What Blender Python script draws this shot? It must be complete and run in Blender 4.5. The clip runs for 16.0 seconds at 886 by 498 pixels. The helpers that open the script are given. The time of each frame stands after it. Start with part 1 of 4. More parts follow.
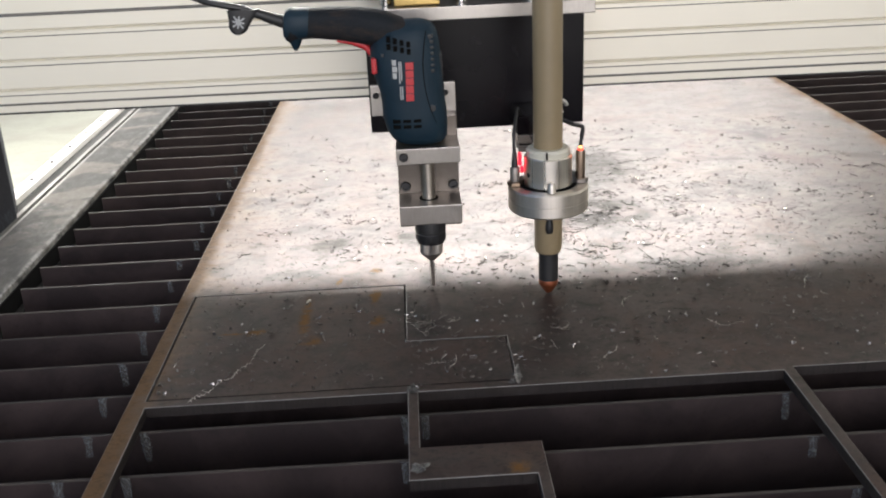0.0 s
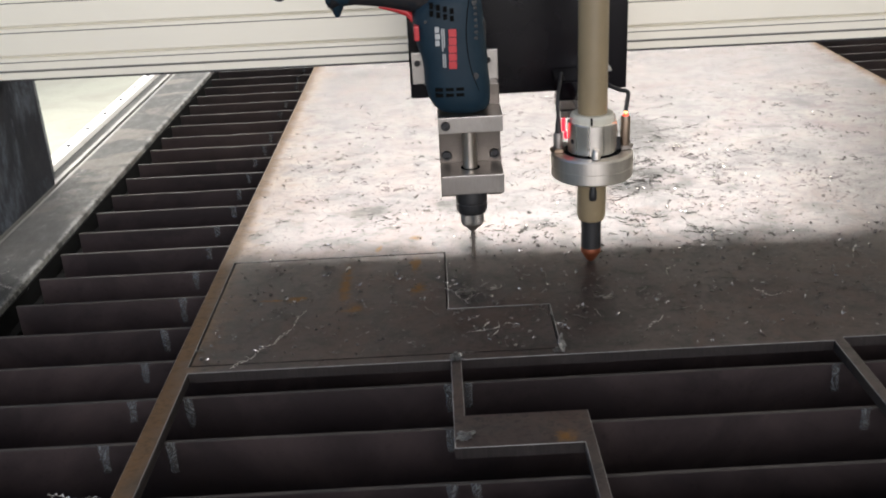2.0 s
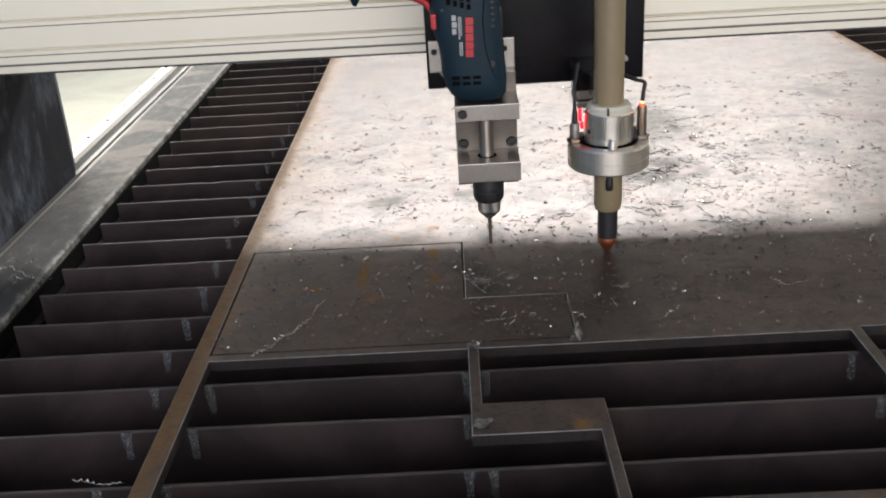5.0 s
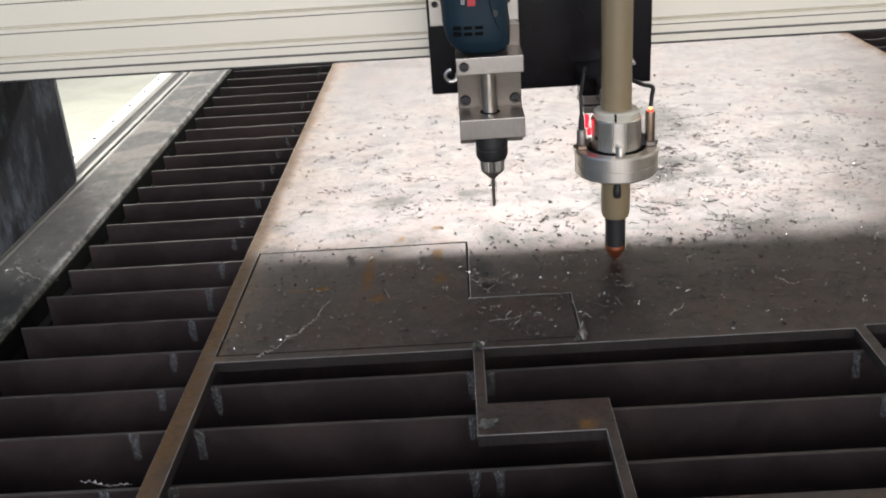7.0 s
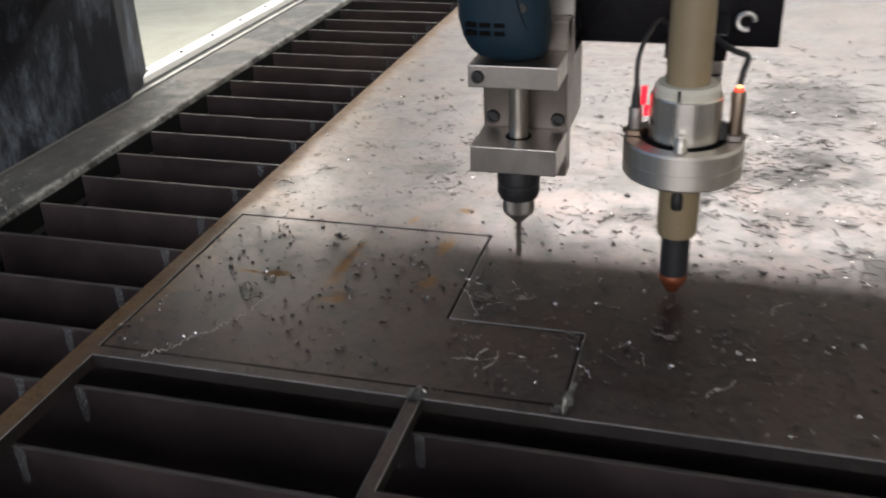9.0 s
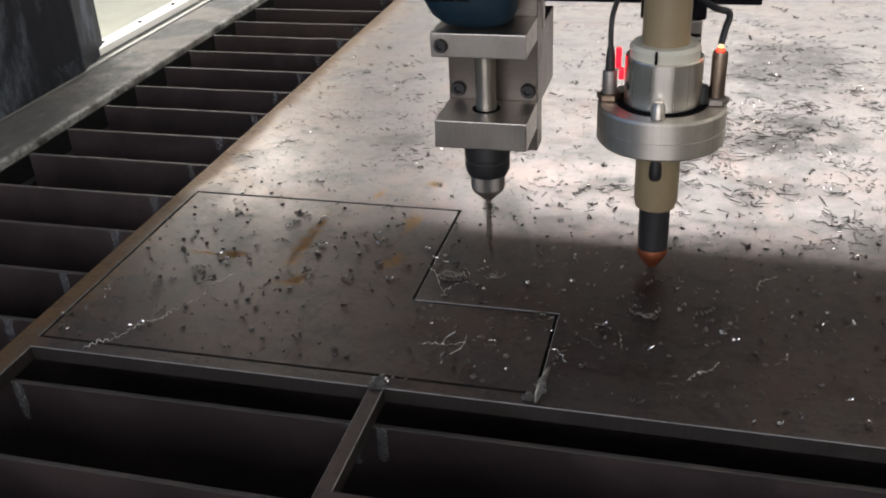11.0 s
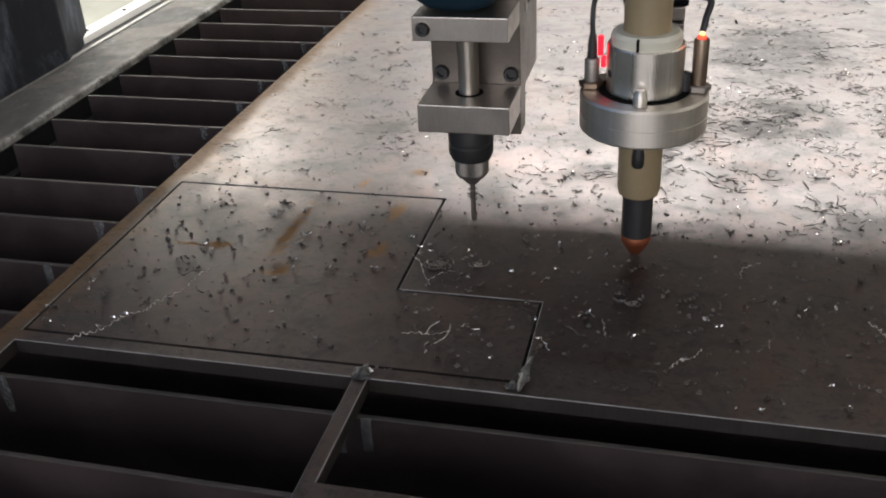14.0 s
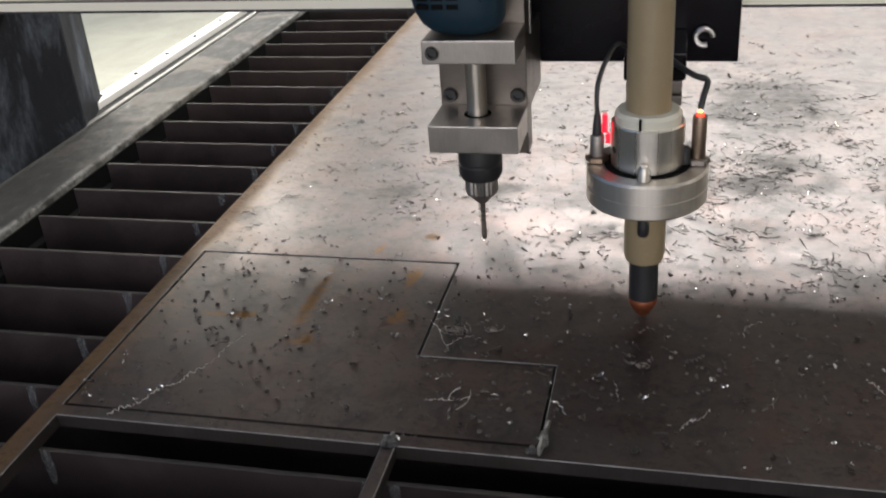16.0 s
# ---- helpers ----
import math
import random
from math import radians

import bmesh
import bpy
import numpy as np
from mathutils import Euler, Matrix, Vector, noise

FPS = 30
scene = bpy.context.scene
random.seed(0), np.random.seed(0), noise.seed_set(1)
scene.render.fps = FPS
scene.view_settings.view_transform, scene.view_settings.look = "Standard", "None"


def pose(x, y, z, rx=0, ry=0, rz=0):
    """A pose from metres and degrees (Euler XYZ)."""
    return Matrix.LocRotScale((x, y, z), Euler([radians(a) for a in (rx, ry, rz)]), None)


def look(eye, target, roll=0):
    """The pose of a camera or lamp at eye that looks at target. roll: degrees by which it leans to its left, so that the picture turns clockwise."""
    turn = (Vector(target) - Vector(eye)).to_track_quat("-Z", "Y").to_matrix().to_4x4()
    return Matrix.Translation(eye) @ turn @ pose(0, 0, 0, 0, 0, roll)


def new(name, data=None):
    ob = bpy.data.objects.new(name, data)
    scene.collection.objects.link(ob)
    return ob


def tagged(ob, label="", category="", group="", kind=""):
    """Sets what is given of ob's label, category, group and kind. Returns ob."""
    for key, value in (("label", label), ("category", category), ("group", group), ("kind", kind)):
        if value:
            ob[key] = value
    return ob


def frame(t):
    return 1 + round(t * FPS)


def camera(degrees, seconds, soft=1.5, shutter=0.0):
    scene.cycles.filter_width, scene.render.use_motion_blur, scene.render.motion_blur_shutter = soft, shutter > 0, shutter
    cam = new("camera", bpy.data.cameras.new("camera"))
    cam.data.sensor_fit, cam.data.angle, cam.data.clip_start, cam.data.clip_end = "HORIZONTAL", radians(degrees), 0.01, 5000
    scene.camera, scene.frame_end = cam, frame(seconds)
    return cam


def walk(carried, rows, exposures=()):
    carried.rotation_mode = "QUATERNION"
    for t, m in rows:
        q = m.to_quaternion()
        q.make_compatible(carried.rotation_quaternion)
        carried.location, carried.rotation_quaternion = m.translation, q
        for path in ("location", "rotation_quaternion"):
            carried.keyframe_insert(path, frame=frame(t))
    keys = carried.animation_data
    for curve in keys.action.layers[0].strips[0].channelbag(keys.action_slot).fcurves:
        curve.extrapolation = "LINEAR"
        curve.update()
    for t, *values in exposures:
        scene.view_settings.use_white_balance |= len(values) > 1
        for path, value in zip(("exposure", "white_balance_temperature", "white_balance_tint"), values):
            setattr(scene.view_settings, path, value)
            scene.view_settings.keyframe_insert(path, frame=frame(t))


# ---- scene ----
cam = camera(49.2, 16.0, soft=2.0, shutter=0.35)
PATH = [
    (0, (0.301, -0.906, 1.272), (0.349, 0.952, 0.534), -2.7),
    (0.5, (0.297, -0.893, 1.266), (0.334, 0.956, 0.505), -3.0),
    (1, (0.292, -0.887, 1.266), (0.305, 0.961, 0.499), -3.1),
    (1.5, (0.282, -0.89, 1.265), (0.287, 0.951, 0.483), -3.0),
    (2, (0.282, -0.895, 1.265), (0.273, 0.941, 0.472), -3.1),
    (2.5, (0.285, -0.897, 1.263), (0.264, 0.938, 0.469), -3.4),
    (3, (0.282, -0.9, 1.266), (0.254, 0.933, 0.465), -3.3),
    (3.5, (0.279, -0.904, 1.267), (0.247, 0.929, 0.467), -3.5),
    (4, (0.281, -0.901, 1.267), (0.24, 0.93, 0.464), -3.5),
    (6.5, (0.281, -0.908, 1.271), (0.232, 0.919, 0.459), -3.8),
    (7, (0.282, -0.905, 1.272), (0.227, 0.921, 0.459), -4.0),
    (7.5, (0.284, -0.903, 1.271), (0.233, 0.923, 0.456), -4.0),
    (8, (0.262, -0.882, 1.262), (0.232, 0.943, 0.445), -3.4),
    (8.2, (0.244, -0.857, 1.248), (0.283, 0.973, 0.443), -2.5),
    (8.3, (0.263, -0.839, 1.249), (0.279, 0.988, 0.434), -3.0),
    (8.5, (0.302, -0.801, 1.24), (0.255, 1.018, 0.409), -2.9),
    (8.6, (0.376, -0.738, 1.214), (0.228, 1.082, 0.397), -3.0),
    (8.7, (0.455, -0.683, 1.209), (0.139, 1.106, 0.372), -2.8),
    (8.8, (0.496, -0.64, 1.203), (0.102, 1.118, 0.335), -1.9),
    (9, (0.487, -0.579, 1.187), (-0.027, 1.13, 0.284), -2.4),
    (9.1, (0.483, -0.540, 1.175), (-0.057, 1.165, 0.281), -2.6),
    (9.2, (0.479, -0.535, 1.175), (-0.034, 1.176, 0.276), -2.2),
    (9.3, (0.483, -0.529, 1.176), (-0.009, 1.182, 0.266), -2.1),
    (9.4, (0.484, -0.531, 1.176), (-0.007, 1.180, 0.264), -2.1),
    (9.5, (0.484, -0.541, 1.171), (0.007, 1.172, 0.256), -2.2),
    (9.7, (0.486, -0.535, 1.17), (-0.006, 1.164, 0.237), -2.8),
    (11.8, (0.489, -0.526, 1.164), (0.023, 1.164, 0.2), -3.0),
    (12, (0.491, -0.528, 1.166), (0.024, 1.16, 0.2), -3.1),
    (12.5, (0.493, -0.529, 1.168), (0.044, 1.162, 0.2), -3.0),
    (13, (0.494, -0.525, 1.166), (0.051, 1.165, 0.193), -3.2),
    (13.5, (0.494, -0.517, 1.163), (0.052, 1.171, 0.186), -3.1),
    (14, (0.494, -0.523, 1.169), (0.037, 1.156, 0.183), -3.2),
    (14.5, (0.49, -0.53, 1.171), (0.018, 1.145, 0.186), -3.3),
    (15, (0.489, -0.536, 1.173), (0.018, 1.141, 0.189), -3.3),
    (15.5, (0.49, -0.536, 1.178), (0.019, 1.145, 0.201), -3.3),
    (15.7, (0.484, -0.525, 1.18), (0.014, 1.157, 0.206), -3.6),
    (15.8, (0.48, -0.534, 1.203), (0.013, 1.181, 0.287), -4.3),
    (16, (0.486, -0.548, 1.219), (0.03, 1.163, 0.289), -4.5),
]
EXPOSURES = [(0.0, 0.13), (8.0, 0.09), (8.5, 0.11), (9.0, -0.2), (15.5, -0.22), (16.0, -0.18)]
walk(cam, [(t, look(eye, target, roll)) for t, eye, target, roll in PATH], EXPOSURES)

# ---- world, sun, lights ----
world = bpy.data.worlds.new("world")
scene.world = world
world.use_nodes = True
wn = world.node_tree
sky = wn.nodes.new("ShaderNodeTexSky")
sky.sky_type, sky.sun_disc = "NISHITA", False
sky.sun_elevation, sky.sun_rotation = radians(58), radians(180)
wn.links.new(sky.outputs[0], wn.nodes["Background"].inputs[0])
wn.nodes["Background"].inputs[1].default_value = 0.12


def lamp(name, kind, m, energy, colour=(1, 1, 1), **more):
    data = bpy.data.lights.new(name, kind)
    data.energy, data.color = energy, colour
    if kind == "AREA":
        data.shape, data.size, data.size_y = "RECTANGLE", more["size"], more["size_y"]
    else:
        data.angle = more["angle"]
    ob = new(name, data)
    ob.matrix_basis = m
    return ob


lamp("sun", "SUN", look((0, -8, 12.8), (0, 0, 0)), 1.2, (1.0, 0.96, 0.90), angle=radians(0.6))
# daylight from assumed high rear windows, the open side, and an added doorway behind the camera
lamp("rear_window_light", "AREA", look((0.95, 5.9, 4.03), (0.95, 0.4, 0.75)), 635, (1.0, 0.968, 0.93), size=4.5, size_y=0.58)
lamp("small_window_light", "AREA", look((-2.7, 5.9, 3.68), (0.1, 0.4, 0.75)), 40, (1.0, 0.965, 0.90), size=0.60, size_y=0.40)
lamp("front_fill_light", "AREA", look((0.6, -4.9, 2.1), (0.4, 0.4, 0.9)), 174, (1.0, 0.94, 0.96), size=4.6, size_y=3.2)
lamp("open_side_light", "AREA", look((-2.5, 3.4, 1.95), (0.1, 0.3, 0.8)), 128, (1.0, 0.94, 0.83), size=2.2, size_y=1.8)


# ---- materials ----
class Mat:
    """A small builder of procedural materials in object or world space."""

    def __init__(self, name, base, rough=0.5, metal=0.0, spec=0.5):
        self.m = bpy.data.materials.new(name)
        self.m.use_nodes = True
        self.t = self.m.node_tree
        self.b = self.t.nodes["Principled BSDF"]
        self.b.inputs["Base Color"].default_value = (*base, 1)
        self.b.inputs["Roughness"].default_value = rough
        self.b.inputs["Metallic"].default_value = metal
        self.b.inputs["Specular IOR Level"].default_value = spec
        geo = self.t.nodes.new("ShaderNodeTexCoord")
        self.place = geo.outputs["Object"]
        self.colour = None
        self.base = base

    def node(self, kind, **ins):
        n = self.t.nodes.new(kind)
        for key, value in ins.items():
            n.inputs[key].default_value = value
        return n

    def link(self, a, b):
        self.t.links.new(a, b)

    def mapped(self, scale=(1, 1, 1), loc=(0, 0, 0), rot=(0, 0, 0)):
        n = self.node("ShaderNodeMapping")
        n.inputs["Scale"].default_value = scale
        n.inputs["Location"].default_value = loc
        n.inputs["Rotation"].default_value = rot
        self.link(self.place, n.inputs[0])
        return n.outputs[0]

    def noise(self, scale, detail=4, rough=0.6, stretch=(1, 1, 1), warp=0.0):
        n = self.node("ShaderNodeTexNoise", Scale=scale, Detail=detail, Roughness=rough, Distortion=warp)
        self.link(self.mapped(stretch), n.inputs["Vector"])
        return n.outputs[0]

    def ramp(self, value, lo, hi, a=0.0, b=1.0):
        n = self.node("ShaderNodeMapRange")
        n.inputs["From Min"].default_value, n.inputs["From Max"].default_value = lo, hi
        n.inputs["To Min"].default_value, n.inputs["To Max"].default_value = a, b
        self.link(value, n.inputs["Value"])
        return n.outputs[0]

    def maths(self, op, a, b=0.0):
        n = self.t.nodes.new("ShaderNodeMath")
        n.operation = op
        for i, v in enumerate((a, b)):
            if isinstance(v, (int, float)):
                n.inputs[i].default_value = v
            else:
                self.link(v, n.inputs[i])
        return n.outputs[0]

    def mix(self, factor, colour):
        n = self.t.nodes.new("ShaderNodeMix")
        n.data_type = "RGBA"
        self.link(factor, n.inputs[0])
        if self.colour is None:
            n.inputs[6].default_value = (*self.base, 1)
        else:
            self.link(self.colour, n.inputs[6])
        n.inputs[7].default_value = (*colour, 1)
        self.colour = n.outputs[2]
        self.link(self.colour, self.b.inputs["Base Color"])
        return self

    def rough(self, value):
        self.link(value, self.b.inputs["Roughness"])
        return self

    def metal(self, value):
        self.link(value, self.b.inputs["Metallic"])
        return self

    def bump(self, value, strength=0.2, distance=0.002):
        n = self.node("ShaderNodeBump", Strength=strength, Distance=distance)
        self.link(value, n.inputs["Height"])
        self.link(n.outputs[0], self.b.inputs["Normal"])
        return self


# grey smudges and rust stains on the sheet: centre, half axes, turn in degrees
DUSTY = ((0.615, 0.775, 0.085, 0.125), (0.575, 0.50, 0.045, 0.04), (0.60, 0.56, 0.05, 0.03), (0.165, 0.45, 0.035, 0.03), (0.57, 0.74, 0.05, 0.06), (0.29, 0.47, 0.03, 0.02))
RUSTY = ((0.153, 0.207, 0.0064, 0.044, 0), (0.169, 0.134, 0.012, 0.011, 0), (0.096, 0.168, 0.014, 0.0075, 0), (0.066, 0.166, 0.022, 0.0030, 0), (0.243, 0.181, 0.008, 0.020, -6), (0.240, 0.250, 0.006, 0.022, -6), (0.237, 0.343, 0.0095, 0.009, 0), (0.190, 0.308, 0.0045, 0.015, -8), (0.382, -0.150, 0.008, 0.008, 0))


def steel_plate_material():
    k = Mat("hot_rolled_steel", (0.0480, 0.0340, 0.0328), 0.5, 0.55)
    big, mid, fine = k.noise(3.5, 5, 0.6, (1, 0.6, 1), 0.4), k.noise(18, 6, 0.65), k.noise(160, 4, 0.7)
    smear, speck = k.noise(13, 8, 0.75, (0.75, 1.1, 1), 0.5), k.noise(75, 5, 0.75, (0.8, 1.1, 1), 0.5)
    k.mix(k.ramp(big, 0.4, 0.65), (0.064, 0.0500, 0.0468))
    k.mix(k.ramp(smear, 0.48, 0.64, 0, 0.9), (0.026, 0.022, 0.020))
    k.mix(k.ramp(fine, 0.55, 0.8, 0, 0.5), (0.085, 0.07, 0.064))
    k.mix(k.ramp(speck, 0.545, 0.63, 0, 0.9), (0.017, 0.014, 0.0125))
    k.mix(k.ramp(k.noise(9, 6, 0.7, (1, 1, 1), 0.8), 0.46, 0.64, 0, 0.8), (0.066, 0.039, 0.031))
    k.mix(k.ramp(k.noise(31, 6, 0.75, (1, 0.8, 1), 0.6), 0.50, 0.66, 0, 0.7), (0.017, 0.014, 0.0135))
    fleck = k.noise(210, 5, 0.7, (0.7, 1.1, 1), 0.4)
    k.mix(k.maths("MULTIPLY", k.ramp(fleck, 0.54, 0.64, 0, 0.9), k.ramp(smear, 0.35, 0.58, 0.2, 1.0)), (0.015, 0.0125, 0.0115))
    grime = k.maths("MAXIMUM", k.ramp(speck, 0.55, 0.64, 0, 0.9), k.ramp(smear, 0.48, 0.70, 0, 0.9))
    dusty = None
    for cx, cy, rx, ry in DUSTY:
        n = k.node("ShaderNodeMapping")
        n.vector_type = "TEXTURE"
        n.inputs["Location"].default_value = (cx, cy, 0.75)
        n.inputs["Scale"].default_value = (rx, ry, 1)
        k.link(k.place, n.inputs[0])
        length = k.t.nodes.new("ShaderNodeVectorMath")
        length.operation = "LENGTH"
        k.link(n.outputs[0], length.inputs[0])
        patch = k.ramp(k.maths("ADD", length.outputs["Value"], k.ramp(smear, 0.3, 0.7, 0.6, -0.6)), 1.25, 0.6, 0, 0.95)
        dusty = patch if dusty is None else k.maths("MAXIMUM", dusty, patch)
    dusty = k.maths("MULTIPLY", dusty, k.ramp(speck, 0.34, 0.56, 0.45, 1.0))
    k.mix(dusty, (0.027, 0.0215, 0.018))
    grime = k.maths("MAXIMUM", grime, k.maths("MULTIPLY", dusty, k.ramp(fine, 0.3, 0.6, 0.6, 1.0)))
    rusty = None
    for cx, cy, rx, ry, turn in RUSTY:
        n = k.node("ShaderNodeMapping")
        n.vector_type = "TEXTURE"
        n.inputs["Location"].default_value = (cx, cy, 0.75)
        n.inputs["Rotation"].default_value = (0, 0, radians(turn))
        n.inputs["Scale"].default_value = (rx, ry, 1)
        k.link(k.place, n.inputs[0])
        length = k.t.nodes.new("ShaderNodeVectorMath")
        length.operation = "LENGTH"
        k.link(n.outputs[0], length.inputs[0])
        blot = k.ramp(k.maths("ADD", length.outputs["Value"], k.maths("ADD", k.ramp(mid, 0.3, 0.7, -0.5, 0.7), k.ramp(speck, 0.3, 0.7, -0.8, 0.8))), 1.35, 0.3)
        rusty = blot if rusty is None else k.maths("MAXIMUM", rusty, blot)
    k.mix(k.maths("MULTIPLY", rusty, 0.7), (0.185, 0.092, 0.021))
    parts = k.t.nodes.new("ShaderNodeSeparateXYZ")
    k.link(k.place, parts.inputs[0])
    wavy = k.ramp(mid, 0.3, 0.7, -0.012, 0.012)
    edge = k.maths("MAXIMUM", k.ramp(k.maths("ADD", parts.outputs[0], wavy), 0.008, -0.014), k.ramp(k.maths("ADD", parts.outputs[0], wavy), 1.172, 1.194))
    k.mix(k.maths("MULTIPLY", edge, k.ramp(speck, 0.35, 0.65, 0.55, 1.0)), (0.155, 0.092, 0.044))
    k.mix(k.maths("MULTIPLY", edge, k.ramp(fleck, 0.5, 0.62, 0.0, 0.8)), (0.03, 0.019, 0.011))
    seep = k.ramp(k.maths("ADD", parts.outputs[0], k.ramp(smear, 0.35, 0.65, -0.035, 0.035)), 0.040, -0.012)
    seep = k.maths("MULTIPLY", seep, k.ramp(k.noise(5, 4, 0.6), 0.38, 0.60, 0.15, 0.75))
    k.mix(seep, (0.098, 0.058, 0.030))
    dull = k.maths("MAXIMUM", k.maths("MAXIMUM", rusty, edge), k.maths("MULTIPLY", seep, 0.55))
    k.rough(k.maths("ADD", k.maths("ADD", k.ramp(mid, 0.3, 0.75, 0.29, 0.45), k.ramp(big, 0.3, 0.7, -0.03, 0.06)), k.maths("ADD", k.maths("MULTIPLY", grime, 0.27), k.maths("MULTIPLY", dull, 0.3))))
    k.metal(k.ramp(k.maths("MAXIMUM", dull, grime), 0, 1, 0.74, 0.08))
    k.link(k.ramp(k.maths("MAXIMUM", dull, k.maths("MULTIPLY", dusty, 0.8)), 0, 1, 0.5, 0.12), k.b.inputs["Specular IOR Level"])
    k.bump(k.maths("ADD", k.maths("MULTIPLY", mid, 0.7), k.maths("MULTIPLY", fine, 0.3)), 0.12, 0.0015)
    return k.m


def grimy_steel(name, base, worn, rough=0.6, metal=0.3, scale=20):
    k = Mat(name, base, rough, metal)
    big, fine = k.noise(scale * 0.3, 5, 0.65, (1, 1, 1), 0.6), k.noise(scale * 5, 5, 0.7)
    k.mix(k.ramp(big, 0.42, 0.68), worn)
    k.mix(k.ramp(fine, 0.55, 0.8, 0, 0.6), tuple(0.5 * v for v in base))
    k.rough(k.ramp(big, 0.3, 0.7, rough - 0.1, rough + 0.15))
    k.bump(fine, 0.25, 0.001)
    return k.m


def cut_edge_material():
    """A plasma-cut rim: dark scale with fine upright drag lines."""
    k = Mat("flame_cut_edge", (0.024, 0.0195, 0.0185), 0.6, 0.2, 0.3)
    drag, blot = k.noise(9, 4, 0.65, (45, 45, 1.5)), k.noise(24, 6, 0.7)
    k.mix(k.ramp(drag, 0.42, 0.66, 0, 0.75), (0.013, 0.0115, 0.011))
    k.mix(k.ramp(blot, 0.5, 0.68, 0, 0.6), (0.044, 0.037, 0.034))
    k.mix(k.ramp(k.noise(7, 5, 0.7), 0.52, 0.66, 0, 0.6), (0.018, 0.013, 0.011))
    k.rough(k.ramp(blot, 0.3, 0.7, 0.55, 0.72))
    k.bump(k.maths("ADD", drag, k.maths("MULTIPLY", blot, 0.5)), 0.5, 0.0008)
    return k.m


def slag_material():
    """Thin slag that clings in flecks, bare steel showing between them."""
    k = Mat("pale_slag", (0.17, 0.178, 0.182), 0.75, 0.0, 0.3)
    fine, blot = k.noise(420, 5, 0.75, (1, 1, 0.5)), k.noise(110, 4, 0.6)
    k.mix(k.ramp(blot, 0.4, 0.65), (0.07, 0.073, 0.076))
    k.link(k.ramp(k.maths("ADD", k.maths("MULTIPLY", fine, 0.6), k.maths("MULTIPLY", blot, 0.4)), 0.33, 0.60, 0.0, 0.9), k.b.inputs["Alpha"])
    k.bump(fine, 0.4, 0.001)
    return k.m


def swarf_material():
    """Slivers of steel, most of them dull, some bright; the brightest tone paints glints."""
    k = Mat("steel_swarf", (0.085, 0.078, 0.072), 0.4, 0.85)
    geo = k.t.nodes.new("ShaderNodeNewGeometry")
    chance = geo.outputs["Random Per Island"]
    k.mix(k.ramp(chance, 0.62, 0.80, 0, 1), (0.24, 0.23, 0.22))
    k.mix(k.ramp(chance, 0.80, 0.85, 0, 1), (0.64, 0.62, 0.60))
    k.rough(k.ramp(chance, 0.5, 0.9, 0.48, 0.17))
    return k.m


def rail_material():
    k = Mat("worn_rail_steel", (0.017, 0.0172, 0.0165), 0.62, 0.0, 0.3)
    big, scuff, fine = k.noise(6, 5, 0.6), k.noise(38, 8, 0.8, (1.3, 0.7, 1), 0.2), k.noise(140, 4, 0.7)
    k.mix(k.ramp(big, 0.4, 0.65), (0.030, 0.0303, 0.0285))
    k.mix(k.maths("MULTIPLY", k.ramp(scuff, 0.56, 0.64), k.ramp(big, 0.47, 0.64, 0.0, 0.9)), (0.20, 0.195, 0.18))
    k.mix(k.ramp(fine, 0.6, 0.8, 0, 0.5), (0.012, 0.012, 0.012))
    parts = k.t.nodes.new("ShaderNodeSeparateXYZ")
    k.link(k.place, parts.inputs[0])
    rim = k.maths("MULTIPLY", k.ramp(parts.outputs[0], -0.7995, -0.7915), k.ramp(scuff, 0.42, 0.58))
    k.mix(k.maths("MULTIPLY", rim, 0.9), (0.23, 0.225, 0.21))
    k.mix(k.maths("MULTIPLY", k.ramp(k.noise(5, 5, 0.6, (1.2, 1.5, 1), 0.5), 0.53, 0.60), k.ramp(parts.outputs[1], -0.20, 0.35, 0.12, 0.75)), (0.115, 0.100, 0.084))
    k.rough(k.ramp(scuff, 0.4, 0.7, 0.75, 0.5))
    k.bump(k.maths("ADD", scuff, fine), 0.25, 0.001)
    return k.m


def leg_paint_material():
    """Near-black paint with rubbed blue-grey patches that run downwards."""
    k = Mat("dark_blue_paint", (0.0075, 0.0085, 0.0130), 0.55, 0.0, 0.15)
    patch, run, fine = k.noise(11, 7, 0.72, (1, 1, 0.6), 0.4), k.noise(26, 6, 0.7, (1, 1, 0.35)), k.noise(240, 4, 0.7)
    k.mix(k.maths("MULTIPLY", k.ramp(patch, 0.46, 0.62), k.ramp(run, 0.38, 0.60)), (0.105, 0.122, 0.148))
    k.mix(k.ramp(run, 0.56, 0.72, 0, 0.5), (0.020, 0.019, 0.021))
    k.mix(k.ramp(fine, 0.55, 0.75, 0, 0.5), (0.004, 0.004, 0.005))
    k.rough(k.ramp(patch, 0.3, 0.7, 0.45, 0.75))
    k.bump(fine, 0.2, 0.0008)
    return k.m


def brushed(name, base, rough=0.3, stretch=(1, 1, 60), metal=1.0):
    k = Mat(name, base, rough, metal)
    lines, blot = k.noise(40, 5, 0.7, stretch), k.noise(30, 5, 0.65)
    k.mix(k.ramp(lines, 0.35, 0.7, 0, 0.6), tuple(0.66 * v for v in base))
    k.mix(k.ramp(blot, 0.52, 0.75, 0, 0.45), tuple(0.6 * v for v in base))
    k.rough(k.maths("ADD", k.ramp(lines, 0.3, 0.7, rough - 0.09, rough + 0.08), k.ramp(blot, 0.4, 0.7, -0.03, 0.07)))
    k.bump(lines, 0.08, 0.0005)
    return k.m


